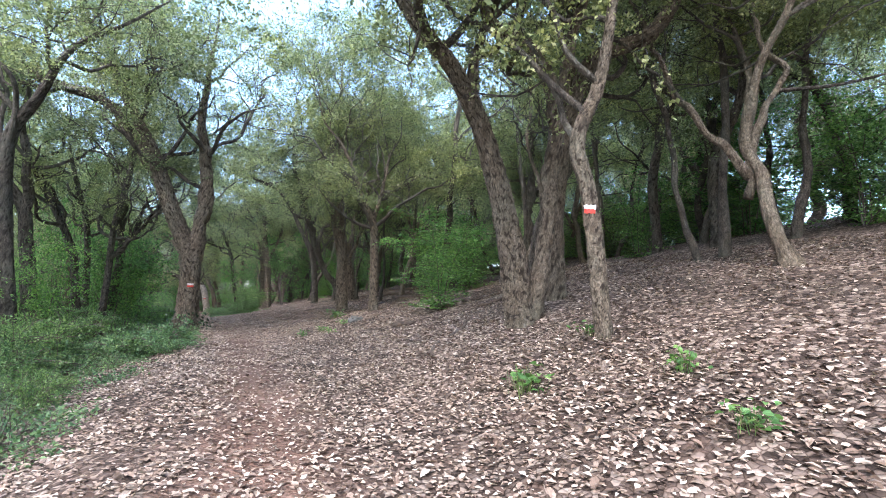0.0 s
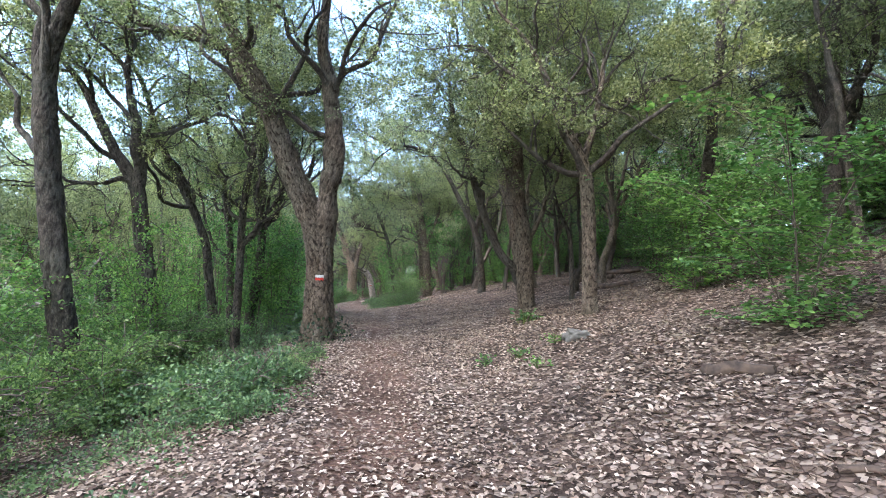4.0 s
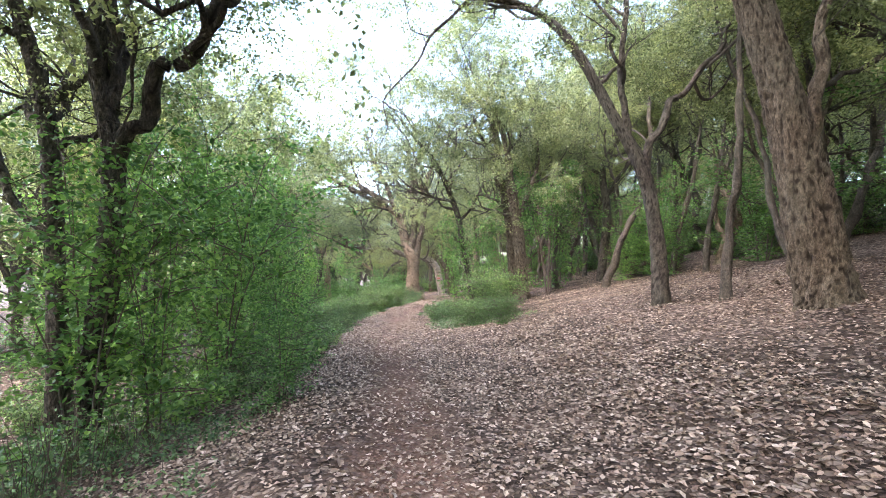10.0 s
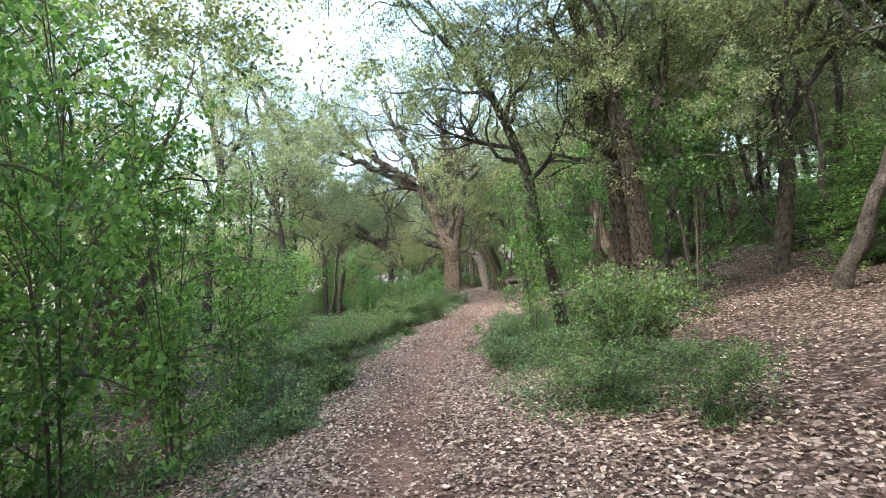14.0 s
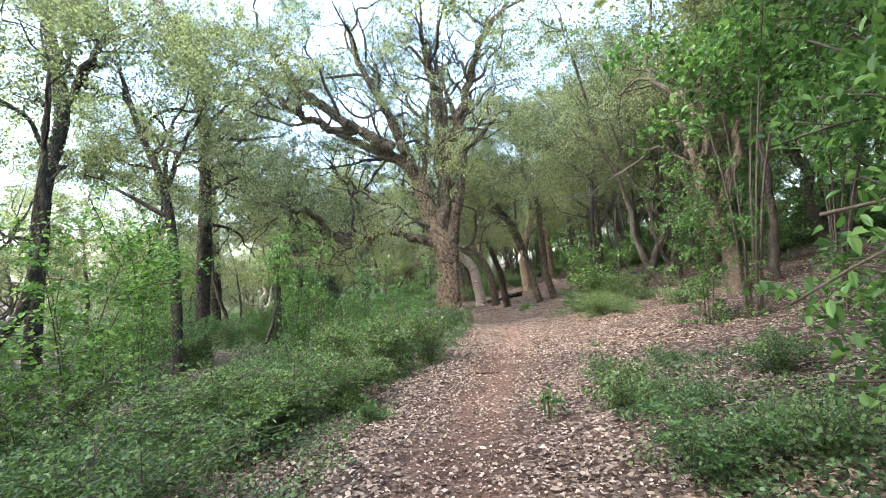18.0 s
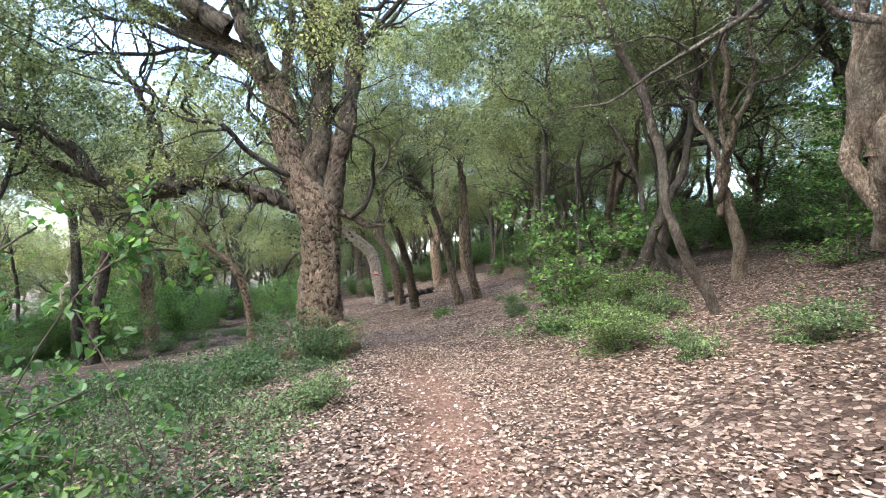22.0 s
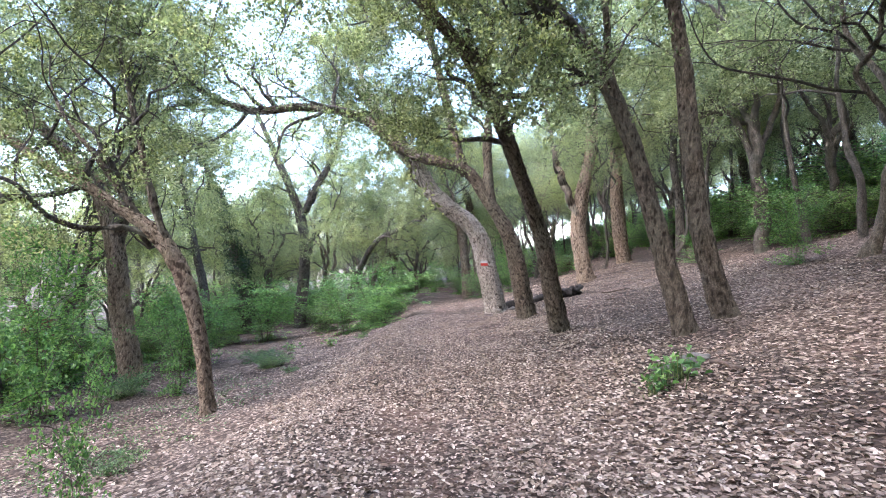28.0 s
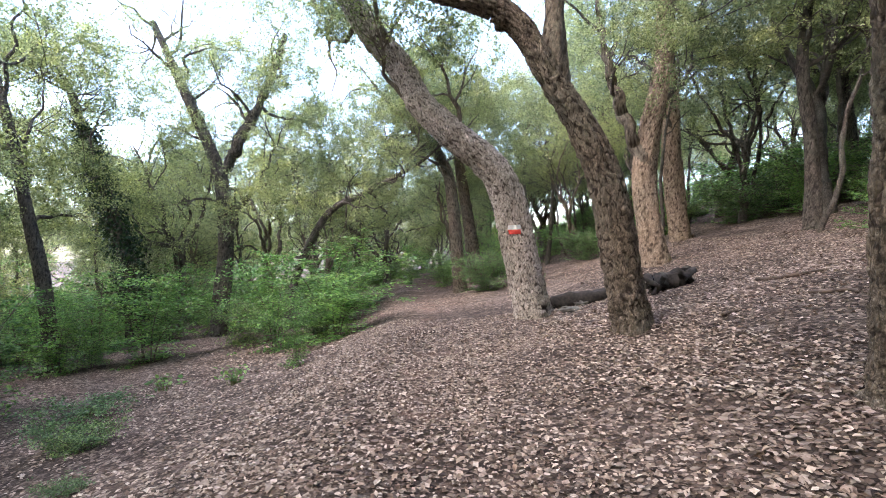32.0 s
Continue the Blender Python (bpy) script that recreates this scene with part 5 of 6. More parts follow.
BRAMBLE_SPOTS = [(-2.6, 11.2, 1.15, 0.63), (-1.0, 10.1, 0.92, 0.62), (-2.2, 7.7, 0.52, 0.56), (-0.7, 11.7, 0.39, 0.34),
    (-0.8, 14.1, 0.43, 0.43), (-0.6, 10.8, 0.26, 0.33), (-0.5, 12.2, 0.22, 0.40), (-2.1, 12.8, 0.50, 0.55),
    (-3.4, 13.3, 0.53, 0.59), (-2.3, 20.8, 0.62, 0.47), (-5.5, 20.9, 0.62, 0.86), (-2.8, 26.2, 0.70, 0.74),
    (-1.9, 22.7, 0.32, 0.69), (-2.7, 28.1, 0.58, 0.73), (-0.4, 28.9, 0.48, 0.84), (0.5, 28.9, 0.58, 0.69),
    (1.3, 27.8, 0.49, 0.62), (-5.2, 32.2, 1.14, 0.83), (-4.3, 34.0, 1.00, 0.87), (-4.5, 36.0, 0.87, 0.87)]
BRAMBLE_SPOTS += [(-5.0, 35.3, 0.77, 0.77), (-5.5, 34.5, 0.66, 0.88), (-2.6, 33.1, 0.18, 0.41), (-0.1, 32.8, 0.43, 0.69),
    (0.2, 32.4, 0.28, 0.40), (-2.4, 43.0, 0.70, 0.74), (-3.4, 41.9, 0.73, 0.73), (-3.7, 40.8, 0.60, 0.69),
    (-2.1, 39.9, 0.38, 0.46), (1.7, 42.6, 0.69, 0.46), (1.8, 39.5, 0.40, 0.44), (1.7, 45.9, 0.42, 0.46),
    (2.2, 48.1, 0.41, 0.47), (-5.2, 49.5, 0.3, 0.3), (-7.7, 57.6, 0.5, 0.4), (-8.7, 59.1, 0.62, 0.44),
    (-6.2, 55.9, 0.22, 0.15), (-1.1, 10.0, 0.51, 0.51), (-0.6, 9.2, 0.39, 0.46), (-3.3, 23.4, 0.66, 0.66)]
BRAMBLE_SPOTS += [(-0.1, 33.3, 0.46, 0.41), (-0.1, 31.4, 0.43, 0.43), (0.5, 31.3, 0.38, 0.41), (1.2, 33.0, 0.48, 0.42),
    (-0.3, 29.6, 0.62, 0.68), (0.3, 28.8, 0.55, 0.51), (1.0, 28.6, 0.56, 0.56), (0.6, 34.1, 0.30, 0.30),
    (3.0, 42.0, 0.54, 0.54), (2.9, 39.1, 0.56, 0.45), (2.1, 41.4, 0.42, 0.42), (-3.6, 43.1, 0.84, 0.67),
    (-7.2, 57.3, 0.4, 0.35), (-10.2, 55.5, 0.80, 0.60), (-0.5, 10.5, 0.24, 0.24), (-1.8, 21.8, 0.61, 0.52)]
TUFT_SPOTS = [(2.3, 3.3, 0.25, 0.23), (3.0, 2.4, 0.16, 0.17), (2.5, 1.6, 0.16, 0.15), (3.4, 3.8, 0.16, 0.14),
    (1.7, 10.9, 0.16, 0.16), (2.1, 10.8, 0.16, 0.14), (2.1, 10.1, 0.16, 0.12), (3.0, 13.7, 0.39, 0.25),
    (2.6, 11.0, 0.16, 0.12), (-0.9, 32.9, 0.19, 0.30), (-2.7, 33.0, 0.16, 0.25), (0.6, 50.1, 0.27, 0.30),
    (0.4, 50.0, 0.22, 0.30), (0.3, 49.9, 0.19, 0.19), (-6.7, 59.9, 0.29, 0.30), (-8.3, 60.4, 0.31, 0.30)]
BUSH_SPOTS = [(2.5, 42.5, 0.85, 0.95), (-3.9, 31.0, 1.00, 0.85), (1.3, 27.3, 1.12, 1.49), (-3.2, 34.0, 0.60, 0.70), (0.8, 26.1, 0.60, 0.70),
    (1.4, 25.1, 0.45, 0.70), (-3.6, 37.8, 0.60, 0.70), (-3.1, 35.3, 1.05, 1.86), (-2.3, 36.2, 0.48, 1.18),
    (-6.5, 63.8, 0.86, 0.72), (-2.7, 8.0, 0.58, 1.16), (-3.0, 9.5, 0.75, 1.49), (-2.9, 11.2, 0.85, 1.22),
    (-1.7, 6.5, 0.34, 0.59), (-3.1, 14.4, 0.98, 1.31), (1.5, 40.6, 0.60, 0.70), (-2.7, 43.7, 0.82, 0.89),
    (-2.1, 44.4, 0.33, 0.65), (-4.0, 32.9, 1.10, 0.75)]
BROAD_SPOTS = [(2.7, 45.4, 0.5, 0.6), (2.9, 46.6, 0.45, 0.5), (-4.4, 48.3, 0.38, 1.45), (1.7, 42.9, 1.31, 2.38), (2.2, 43.1, 1.03, 1.93), (-3.6, 37.2, 0.53, 1.42), (-3.4, 37.5, 0.43, 1.02),
    (2.0, 32.5, 0.61, 1.05), (-0.1, 31.2, 0.44, 0.44), (-5.0, 37.2, 0.69, 1.97), (-3.3, 36.9, 0.7, 1.7),
    (-3.2, 37.0, 0.72, 1.95), (-2.9, 36.5, 0.5, 1.1), (-5.4, 27.8, 0.80, 4.24)]

KINDS = {
    "young": [shrub("young_tree", "bright green young shrub with thin stems and airy leaves", "shrub", "green saplings", 4, 2.5, 1.0, 4300, 0.053, 0.7, LIME_LEAF, 0.72, seed=31 + n, low=0.0, stem_r=0.009, n_shoots=12, joined=True, reach=0.6) for n in range(3)],
    "tall": [shrub("hazel_tree", "young tree with broad bright leaves held above bare stems", "young tree", "hazels", 5, 3.6, 1.5, 3400, 0.078, 0.76, LIME_LEAF, 0.72, 0.15, 131 + n, 0.5, 0.018, joined=True) for n in range(2)],
    "broad": [shrub("broadleaf_sapling", "arching sapling with broad fresh green leaves", "sapling", "broadleaf saplings", 4, 1.7, 1.0, 1700, 0.056, 0.78, SAP_LEAF, 0.75, 0.3, 231 + n, 0.05, 0.007, 7, True, 0.5) for n in range(2)],
    "bush": [shrub("evergreen_bush", "dense dark green bush beside the trail", "bush", "trailside bushes", 9, 1.0, 0.62, 6600, 0.032, 0.6, BUSH_LEAF, 0.6, 0.35, 51 + n, 0.05, 0.004, 9, True, 0.6) for n in range(3)],
    "bramble": [shrub("bramble_patch", "low patch of bramble and ivy leaves over dry litter", "bramble", "bramble patches", 7, 0.42, 0.6, 2200, 0.034, 0.66, IVY_LEAF, 0.6, 0.5, 71 + n, 0.05, 0.005, 4, True) for n in range(3)],
    "tuft": [grass_tuft(91 + n) for n in range(3)],
}
SIZE, used = {}, {}
for kind, protos in KINDS.items():
    v = np.array([w.co for w in [o for o in protos[0].children if o.name.startswith(("foliage", "grass"))][0].data.vertices])
    SIZE[kind] = (float(np.quantile(np.hypot(v[:, 0], v[:, 1]), 0.94)), float(np.quantile(v[:, 2], 0.985)))


def plant(kind, i, x, y, wide, tall, turn):
    """One more of a kind of plant, its own size scaled by wide and tall."""
    proto = KINDS[kind][i % len(KINDS[kind])]
    if kind not in ("tuft", "tall") and y < 71:
        mid = float(table(TRAIL_X, np.clip(y, -10, 90)))
        least = 0.72 + 1.12 * SIZE[kind][0] * wide
        if abs(x - mid) < least:
            x = mid + math.copysign(least, x - mid)
    one = copy_thing(proto, Matrix()) if proto in used.values() else proto
    used[kind, i % len(KINDS[kind])] = proto
    one.matrix_basis = pose(x, y, float(ground_z(x, min(y, 88))), 0, 0, turn) @ Matrix.Diagonal((wide, wide, tall, 1))


grow = np.random.default_rng(77)
for kind, spots in (("young", YOUNG_SPOTS), ("tall", TALL_SPOTS), ("broad", BROAD_SPOTS), ("bush", BUSH_SPOTS), ("bramble", BRAMBLE_SPOTS), ("tuft", TUFT_SPOTS)):
    r0, h0 = SIZE[kind]
    for n, (x, y, r, h) in enumerate(spots):
        if kind not in ("bush", "bramble"):
            plant(kind, n, x, y, r / r0, h / h0, 47 * n % 360)
            continue
        # a clump of several plants that together fill the spot, lower towards its rim
        s = min(1.25, r / r0)
        count = int(np.clip(1.5 * (r / (r0 * s)) ** 2, 1, 8))
        for k in range(count):
            off = (r - r0 * s * 0.8) * math.sqrt(k / count)
            a = 2.4 * k + n
            tall = float(np.clip(h / h0 * (1 - 0.35 * (k / count) ** 1.5), 0.5 * s, 1.3 * s))
            plant(kind, n + k, x + off * math.cos(a), y + off * math.sin(a), s * grow.uniform(0.85, 1.1), tall * grow.uniform(0.85, 1.1), grow.uniform(0, 360))
# thickets on the slope below the trail and up the bank
under = np.random.default_rng(5)
for u0, u1, y0, y1, n in ((-12, -4.4, 4, 36, 28), (-13, -7.5, 36, 46, 8), (1.5, 9, 67, 80, 16), (-22, -10.5, 46, 62, 24), (-22, -8, 62, 86, 36), (6.5, 12, -6, 50, 16), (10, 20, -6, 86, 30), (8, 14, 56, 86, 22), (-24, -12, -8, 46, 18), (-34, -16, 44, 100, 44), (-6, 6, 72, 90, 44), (-15, -5, 63, 82, 32), (-16, -10.5, 50, 62, 16)):
    for _ in range(n):
        u, y = under.uniform(u0, u1), under.uniform(y0, y1)
        x = u + float(table(TRAIL_X, min(y, 90)))
        kind = "young" if under.uniform() < 0.62 else "bush"
        s = under.uniform(0.7, 1.3)
        plant(kind, int(under.integers(0, 3)), x, y, s * (1.0 if kind == "young" else 1.6), s * under.uniform(0.7, 1.2) * (1.0 if kind == "young" else 1.6), under.uniform(0, 360))

# tall evergreen scrub under the trees on top of the bank
for n in range(150):
    u, y = under.uniform(13, 25) if n < 110 else under.uniform(10, 14), under.uniform(-10, 98)
    s = under.uniform(1.9, 3.0) if n < 110 else under.uniform(1.3, 2.0)
    plant("bush", int(under.integers(0, 3)), u + float(table(TRAIL_X, min(y, 90))), y, s * 1.3, s, under.uniform(0, 360))

# green mat of ivy and seedlings
def mat(n, u0, u1, y0, y1, tall, size, seed):
    """Sprigs of small leaves on thin stems, in drifts with bare litter between; lower towards the trail."""
    g = np.random.default_rng(seed)
    m = n // 14
    y, u = g.uniform(y0, y1, m), g.uniform(u0, u1, m)
    drift = 0.62 + 0.3 * np.sin(1.9 * u + 1.1 * y) + 0.3 * np.sin(2.7 * y - 1.3 * u + 1) * np.sin(0.9 * u) + 0.15 * np.sin(6.1 * y + 2 * u) * np.sin(5.3 * u - y)
    near = np.minimum(u - u0, u1 - u)
    keep = g.uniform(0.1, 0.9, m) < drift * np.clip(near / 0.5, 0.15, 1)
    y, u, near = y[keep], u[keep], near[keep]
    high = tall * g.uniform(0.35, 1.0, len(y)) * np.clip(0.16 + near / 1.8, 0, 1) * np.clip(0.6 + 0.6 * np.sin(1.1 * y + 1.3 * np.sin(1.3 * u)) * np.sin(1.9 * u + 0.7 * y), 0.25, 1.2) * np.clip(drift[keep], 0.4, 1.1)
    bend = g.normal(size=(len(y), 2)) * 0.16
    x = u + table(TRAIL_X, y)
    foot = np.stack([x, y, ground_z(x, y)], -1)
    k = np.repeat(np.arange(len(y)), 14)
    t = g.uniform(0.12, 1.0, len(k))
    at = foot[k] + np.stack([bend[k, 0] * t**2, bend[k, 1] * t**2, high[k] * t], -1) + g.normal(size=(len(k), 3)) * np.array([0.05, 0.05, 0.015]) * (size / 0.035)
    tip = foot + np.concatenate([bend, high[:, None]], 1)
    w = np.array([0.0025, 0.0025, 0]) * (size / 0.035)
    stems = np.stack([foot - w, foot + w, tip + w * 0.5, tip - w * 0.5], 1).reshape(-1, 3)
    return leaf_quads(at, size, 0.62, seed, 0.62), (stems, np.arange(len(stems)).reshape(-1, 4))


MATS = [mat(46000, -5.5, -1.2, 4, 11.5, 0.85, 0.042, 19), mat(20000, -5.5, -2.1, 11.5, 17, 0.42, 0.042, 11), mat(90000, -4.8, -1.0, 16.5, 30, 0.75, 0.042, 12), mat(110000, -6, -0.95, 30, 46, 0.6, 0.042, 13),
        mat(42000, 0.95, 3.7, 25.5, 34, 0.42, 0.042, 14), mat(3500, 1.6, 3.4, 40.5, 45, 0.25, 0.042, 15), mat(42000, -14, -5, 2, 46, 0.7, 0.085, 16), mat(36000, -16, -9.5, 46, 74, 0.6, 0.09, 17),
        mat(9000, -6.5, -2.6, 46, 56, 0.22, 0.034, 18)]
ivy = tagged(part_of("ground_ivy", mesh_of("ground_ivy", *join([a for a, b in MATS]), smooth=False), IVY_LEAF, None), "dark green ivy and seedlings spreading over the slope below", "ivy", kind="stuff")
tagged(part_of("thin_stems", mesh_of("thin_stems", *join([b for a, b in MATS]), smooth=False), TWIG, ivy), kind="stuff")


# ---- trail marks, painted on the bark ----
def trail_mark(tree, z, towards, width=0.10, tall=0.04):
    """A white bar over a red one on the trunk, at height z in the world, on the side that faces the angle towards (degrees)."""
    trunk = [o for o in tree.children if o.name.startswith("trunk")][0]
    co = np.empty(len(trunk.data.vertices) * 3, np.float32)
    trunk.data.vertices.foreach_get("co", co)
    co = co.reshape(-1, 3)
    for name, material, lo, hi in (("white_mark", WHITE, 0.0, tall), ("red_mark", RED, -tall, 0.0)):
        near = co[np.abs(co[:, 2] - (z - tree.location.z)) < 0.12]
        mid = near[:, :2].mean(0)
        rad = np.linalg.norm(near[:, :2] - mid, axis=1)
        ang = np.arctan2(near[:, 1] - mid[1], near[:, 0] - mid[0])
        half = width / 2 / rad.mean()
        verts, faces, n, m = [], [], 9, 4
        for i in range(m + 1):
            h = z - tree.location.z + lo + (hi - lo) * i / m
            for j in range(n + 1):
                a = radians(towards) + half * (2 * j / n - 1) * (1 + 0.05 * math.sin(3 * i + j))
                off = np.abs((ang - a + np.pi) % (2 * np.pi) - np.pi) + np.abs(near[:, 2] - h) * 3
                r = rad[np.argsort(off)[:5]].max() + 0.006
                verts.append((mid[0] + r * math.cos(a), mid[1] + r * math.sin(a), h + 0.006 * math.sin(2.1 * j + i)))
        for i in range(m):
            for j in range(n):
                k = i * (n + 1) + j
                faces.append((k, k + 1, k + n + 2, k + n + 1))
        part_of(name, mesh_of(name, verts, faces), material, tree)


trail_mark(TREE_OAK_MARKED_FORK, 0.96, 275, 0.125, 0.046)
trail_mark(TREE_OAK_MARKED_LEAN, 1.93, 228)
trail_mark(TREE_PALE_OAK, -0.46, 262, 0.24, 0.085)


# ---- burl at the foot of the old oak ----
def lump(name, radii, seed, amount, material, parent, place, label="", segs=28, flat=-0.6):
    """A knobbly rounded mass."""
    bm = bmesh.new()
    bmesh.ops.create_icosphere(bm, subdivisions=4, radius=1.0)
    for v in bm.verts:
        d = v.co.copy()
        f = 1 + amount * noise.noise(d * 1.7 + Vector((seed, 0, 0))) + 0.5 * amount * noise.noise(d * 4.5 + Vector((0, seed, 0))) + 0.22 * amount * noise.noise(d * 11.0)
        v.co = Vector((d.x * radii[0] * f, d.y * radii[1] * f, max(d.z, flat) * radii[2] * f))
    for f in bm.faces:
        f.smooth = True
    ob = part(name, bm, material, parent, label)
    ob.location = place
    return ob


old = TREE_BIG_OAK
lump("root_burl", (0.46, 0.42, 0.50), 3.0, 0.35, BARK["old"], old, (0.34, -0.42, 0.12), "mossy round burl at the trunk's foot")
lump("root_burl", (0.36, 0.34, 0.26), 8.0, 0.4, BARK["old"], old, (-0.32, -0.30, 0.02))


def creeper(tree, z0, z1, n, size, seed):
    """Ivy leaves that cling all round a trunk."""
    g = np.random.default_rng(seed)
    trunk = [o for o in tree.children if o.name.startswith("trunk")][0]
    co = np.empty(len(trunk.data.vertices) * 3, np.float32)
    trunk.data.vertices.foreach_get("co", co)
    co = co.reshape(-1, 3)
    co = co[(co[:, 2] > z0) & (co[:, 2] < z1)]
    at = co[g.integers(0, len(co), n)] + g.normal(size=(n, 3)) * np.array([0.2, 0.2, 0.12])
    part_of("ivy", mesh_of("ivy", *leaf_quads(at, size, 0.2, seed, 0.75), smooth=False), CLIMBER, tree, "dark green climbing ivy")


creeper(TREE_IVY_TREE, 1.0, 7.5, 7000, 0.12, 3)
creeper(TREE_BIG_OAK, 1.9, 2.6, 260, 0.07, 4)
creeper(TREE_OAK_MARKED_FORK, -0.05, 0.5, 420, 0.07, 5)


# ---- logs, stones and sticks ----
def log(x0, y0, x1, y1, r, label, lift=0.5, hollow=False, seed=1, name="fallen_log"):
    z0, z1 = float(ground_z(x0, y0)), float(ground_z(x1, y1))
    wood = thing(name, x0, y0, z0, label, "log" if r > 0.05 else "stick")
    g = np.random.default_rng(seed)
    ln = math.hypot(x1 - x0, y1 - y0)
    side = np.array([-(y1 - y0), x1 - x0]) / ln
    pts = []
    for k in np.linspace(0, 1, 6):
        b = g.normal() * 0.05 * ln * (0 < k < 1)
        x, y = x0 + (x1 - x0) * k + side[0] * b, y0 + (y1 - y0) * k + side[1] * b
        pts.append((x - x0, y - y0, float(ground_z(x, y)) - z0 + r * lift, r * g.uniform(0.8, 1.1) * (1 - 0.25 * k)))
    line = spline(pts, max(0.04, r * 0.4))
    v, q = tube(line, 14 if r > 0.05 else 6, 0.12, seed, 0, 7)
    way = np.array([x1 - x0, y1 - y0, z1 - z0]) / ln
    rag = g.uniform(-1, 1, 14)[None, :, None] * way
    torn = np.zeros((len(line), 1, 1))
    torn[:3, 0, 0], torn[-3:, 0, 0] = (-0.16, -0.11, -0.05), (0.05, 0.11, 0.16)
    if hollow:
        inner = line.copy()
        inner[:, 3] *= 0.72
        vi, qi = tube(inner, 14, 0.1, seed + 1, 0, 7)
        v, vi = v + (torn * rag).reshape(-1, 3), vi + (torn * rag).reshape(-1, 3)
        n = len(v)
        k = np.arange(14)
        rim = np.stack([k, (k + 1) % 14, (k + 1) % 14 + n, k + n], -1)
        end = (len(line) - 1) * 14
        part_of("shell", mesh_of("log", np.vstack([v, vi]), np.vstack([q[:-1], qi[:-1][:, ::-1] + n, rim[:, ::-1], rim + end])), CHAR, wood, "hollow blackened shell with torn ends")
    else:
        start = np.array([[3 * 14 // 4, 14 // 2, 14 // 4, 0]]) if r > 0.05 else np.array([[4, 3, 1, 0]])
        part_of("stem", mesh_of("log", v, np.vstack([q, start])), ROT, wood)
    return wood


log(-0.95, 61.3, 0.15, 60.9, 0.17, "hollow rotten log lying between two cork oaks", 0.6, True, 3)
log(0.45, 60.2, 1.25, 60.5, 0.19, "dark hollow stump of a fallen trunk on the litter", 0.8, True, 5)
log(6.1, 20.0, 7.2, 18.9, 0.10, "weathered fallen branch lying on the bank", 0.6, False, 6)
log(6.6, 20.6, 8.2, 19.1, 0.11, "weathered fallen trunk lying across the bank", 0.6, False, 7)
log(5.8, 17.0, 6.5, 16.3, 0.08, "short weathered log on the bank", 0.5, False, 8)
log(2.97, 8.56, 3.2, 8.15, 0.055, "short rotten log half sunk in dry leaves", 0.4, False, 9)
STICKS = [(2.5, 7.0, 2.75, 6.45, 0.02), (-1.62, 35.02, -1.30, 35.2, 0.014), (-0.26, 36.1, 0.02, 36.25, 0.014), (0.87, 4.12, 1.12, 4.17, 0.012), (1.7, 59.3, 2.3, 58.7, 0.03),
          (1.5, 57.9, 1.6, 57.3, 0.025), (0.36, 57.68, 0.58, 57.78, 0.03), (1.02, 50.4, 1.12, 49.9, 0.03), (4.2, 7.6, 5.2, 7.2, 0.035), (4.6, 8.6, 5.8, 8.2, 0.03), (2.9, 6.0, 3.5, 6.6, 0.03), (2.3, 5.2, 2.7, 5.9, 0.025)]
for n, (a, b, c, d, r) in enumerate(STICKS):
    log(a, b, c, d, r, "thin dry stick lying among the leaves", 0.8, False, 20 + n, "dry_stick")


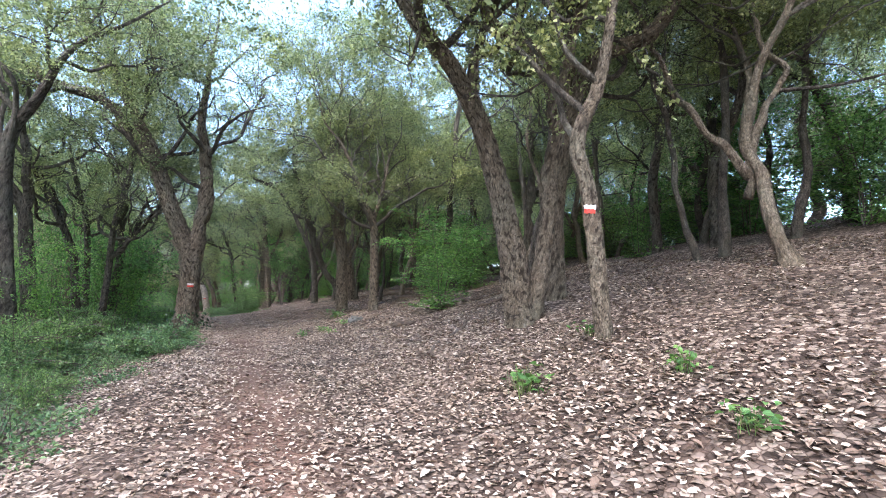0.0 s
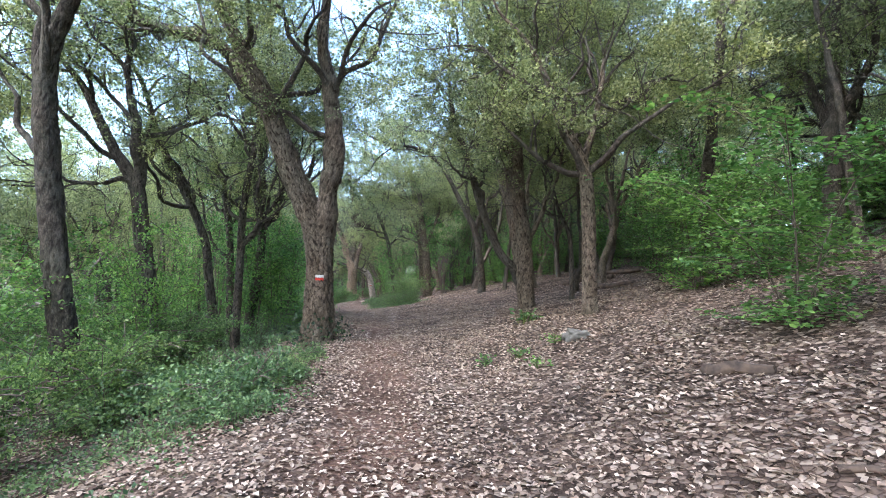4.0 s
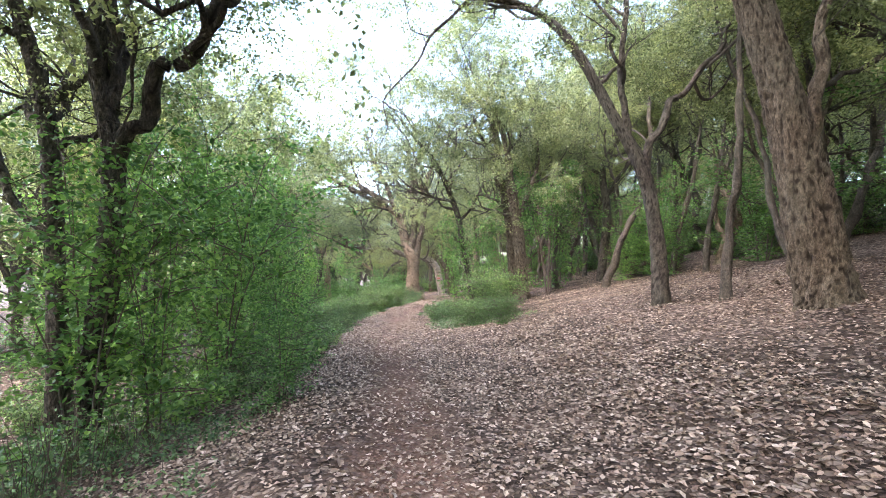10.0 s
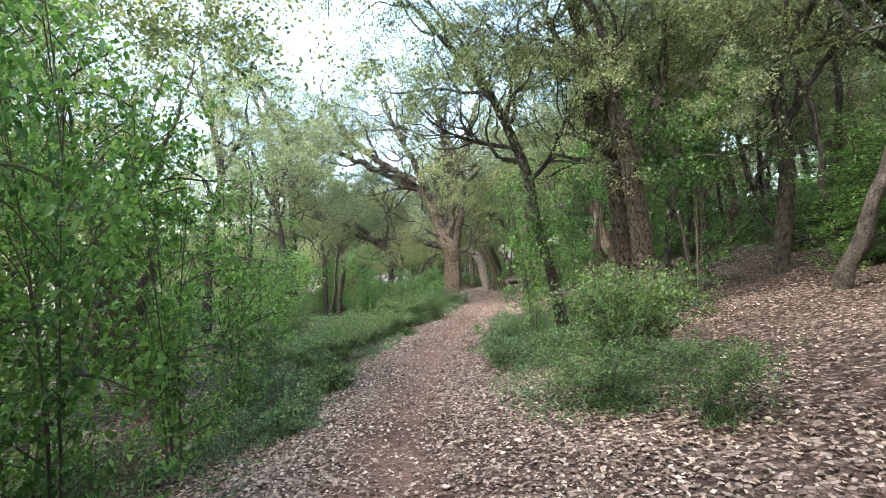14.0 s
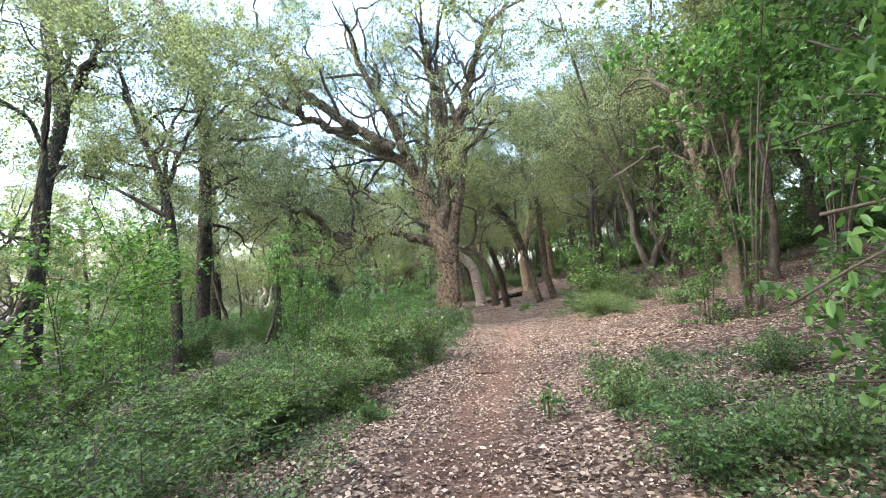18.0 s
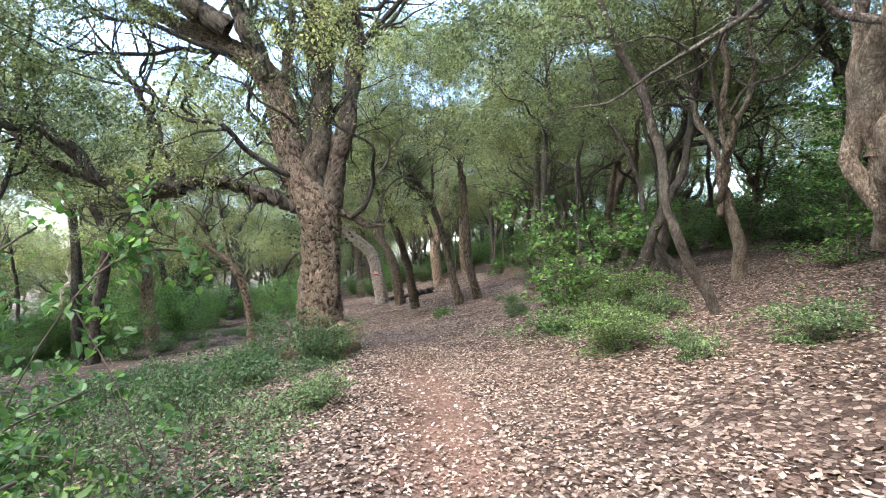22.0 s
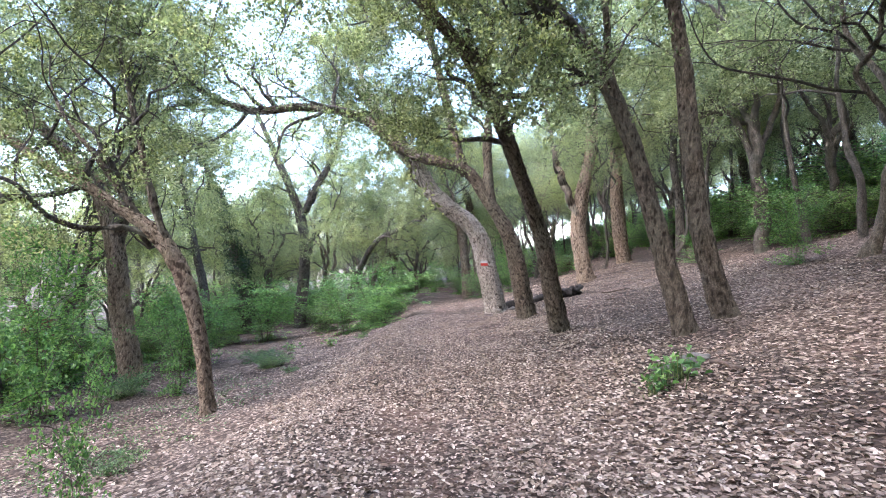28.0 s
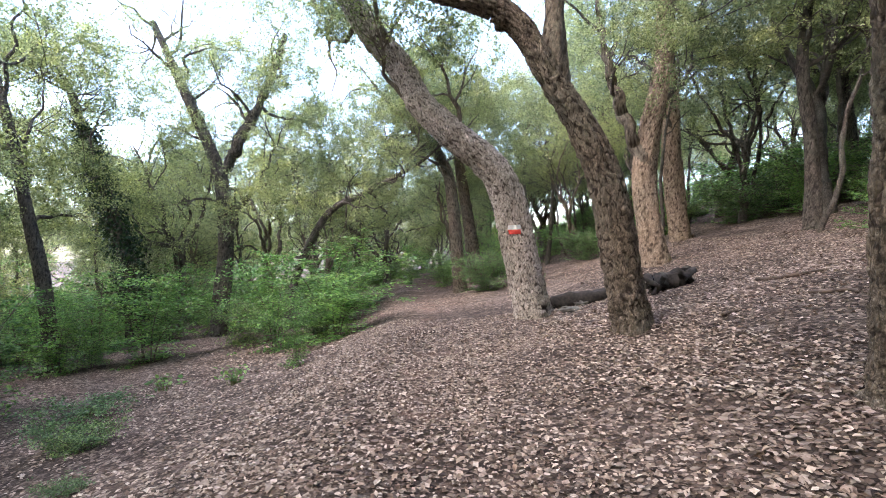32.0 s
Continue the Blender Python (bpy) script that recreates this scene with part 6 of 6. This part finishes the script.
def snag(x, y, stump, limbs, label):
    """A dead broken oak: a torn stump and bleached bare limbs. Rows of x, y, z, radius from its foot."""
    dead = thing("dead_tree", x, y, float(ground_z(x, y)), label, "dead tree")
    g = np.random.default_rng(int(abs(x * 10)))
    line = crooked(spline(stump, 0.06), g, 0.6)
    v, q = tube(line, 22, 0.12, 4, 0.3, 9)
    top = np.arange(len(v)) >= len(v) - 44
    v[top, 2] += g.uniform(-0.05, 0.22, top.sum())
    part_of("stump", mesh_of("stump", v, q), RAW, dead, "torn reddish brown wood")
    for limb in limbs:
        part_of("limb", mesh_of("limb", *tube(crooked(spline(limb, 0.08), g), 8, 0.1, 5, 0, 5)), BLEACHED, dead, "bleached bare limb")


snag(-15.6, 58.4, [(0, 0, -0.2, 0.42), (0.05, 0, 0.7, 0.36), (0.0, 0, 1.5, 0.33), (0.1, 0, 2.1, 0.26)],
     [[(0.05, 0, 1.9, 0.2), (0.5, -0.1, 2.4, 0.17), (0.9, -0.1, 2.5, 0.14), (1.3, -0.2, 3.1, 0.10), (1.5, -0.2, 3.6, 0.04)],
      [(0.0, 0, 1.9, 0.17), (-0.1, 0, 2.7, 0.13), (0.1, 0.1, 3.4, 0.09), (0.0, 0.1, 4.0, 0.03)], [(0.5, -0.1, 2.4, 0.1), (0.5, 0, 3.1, 0.07), (0.7, 0, 3.8, 0.02)]],
     "broken dead oak with bleached bare limbs on the slope")
snag(-11.6, 36.4, [(0, 0, -0.2, 0.2), (0.02, 0, 0.5, 0.17), (0.0, 0, 1.0, 0.15)],
     [[(0.0, 0, 0.9, 0.05), (0.3, 0, 1.3, 0.04), (0.6, -0.1, 1.7, 0.015)], [(0, 0, 0.9, 0.05), (-0.3, 0, 1.3, 0.035), (-0.75, 0.1, 1.5, 0.012)], [(-0.05, 0, 0.9, 0.04), (-0.1, 0, 1.5, 0.03), (-0.05, 0, 2.0, 0.01)]],
     "torn reddish stump with white dead sticks")


def rock(x, y, radii, seed, label):
    stone = thing("rock", x, y, float(ground_z(x, y)), label, "rock")
    lump("stone", radii, seed, 0.5, STONE, stone, (0, 0, radii[2] * 0.35))


rock(2.86, 10.85, (0.17, 0.12, 0.095), 2.0, "grey angular rock half buried in leaf litter")
rock(-0.45, 61.0, (0.16, 0.12, 0.06), 4.0, "pale flat stone in front of a rotten log")
rock(-0.75, 60.75, (0.20, 0.14, 0.05), 5.0, "pale flat slab of fallen bark on the litter")
rock(0.95, 50.6, (0.16, 0.12, 0.07), 6.0, "low grey stone beside a pair of oaks")
rock(0.7, 50.35, (0.22, 0.13, 0.06), 7.0, "low mossy stone beside a pair of oaks")
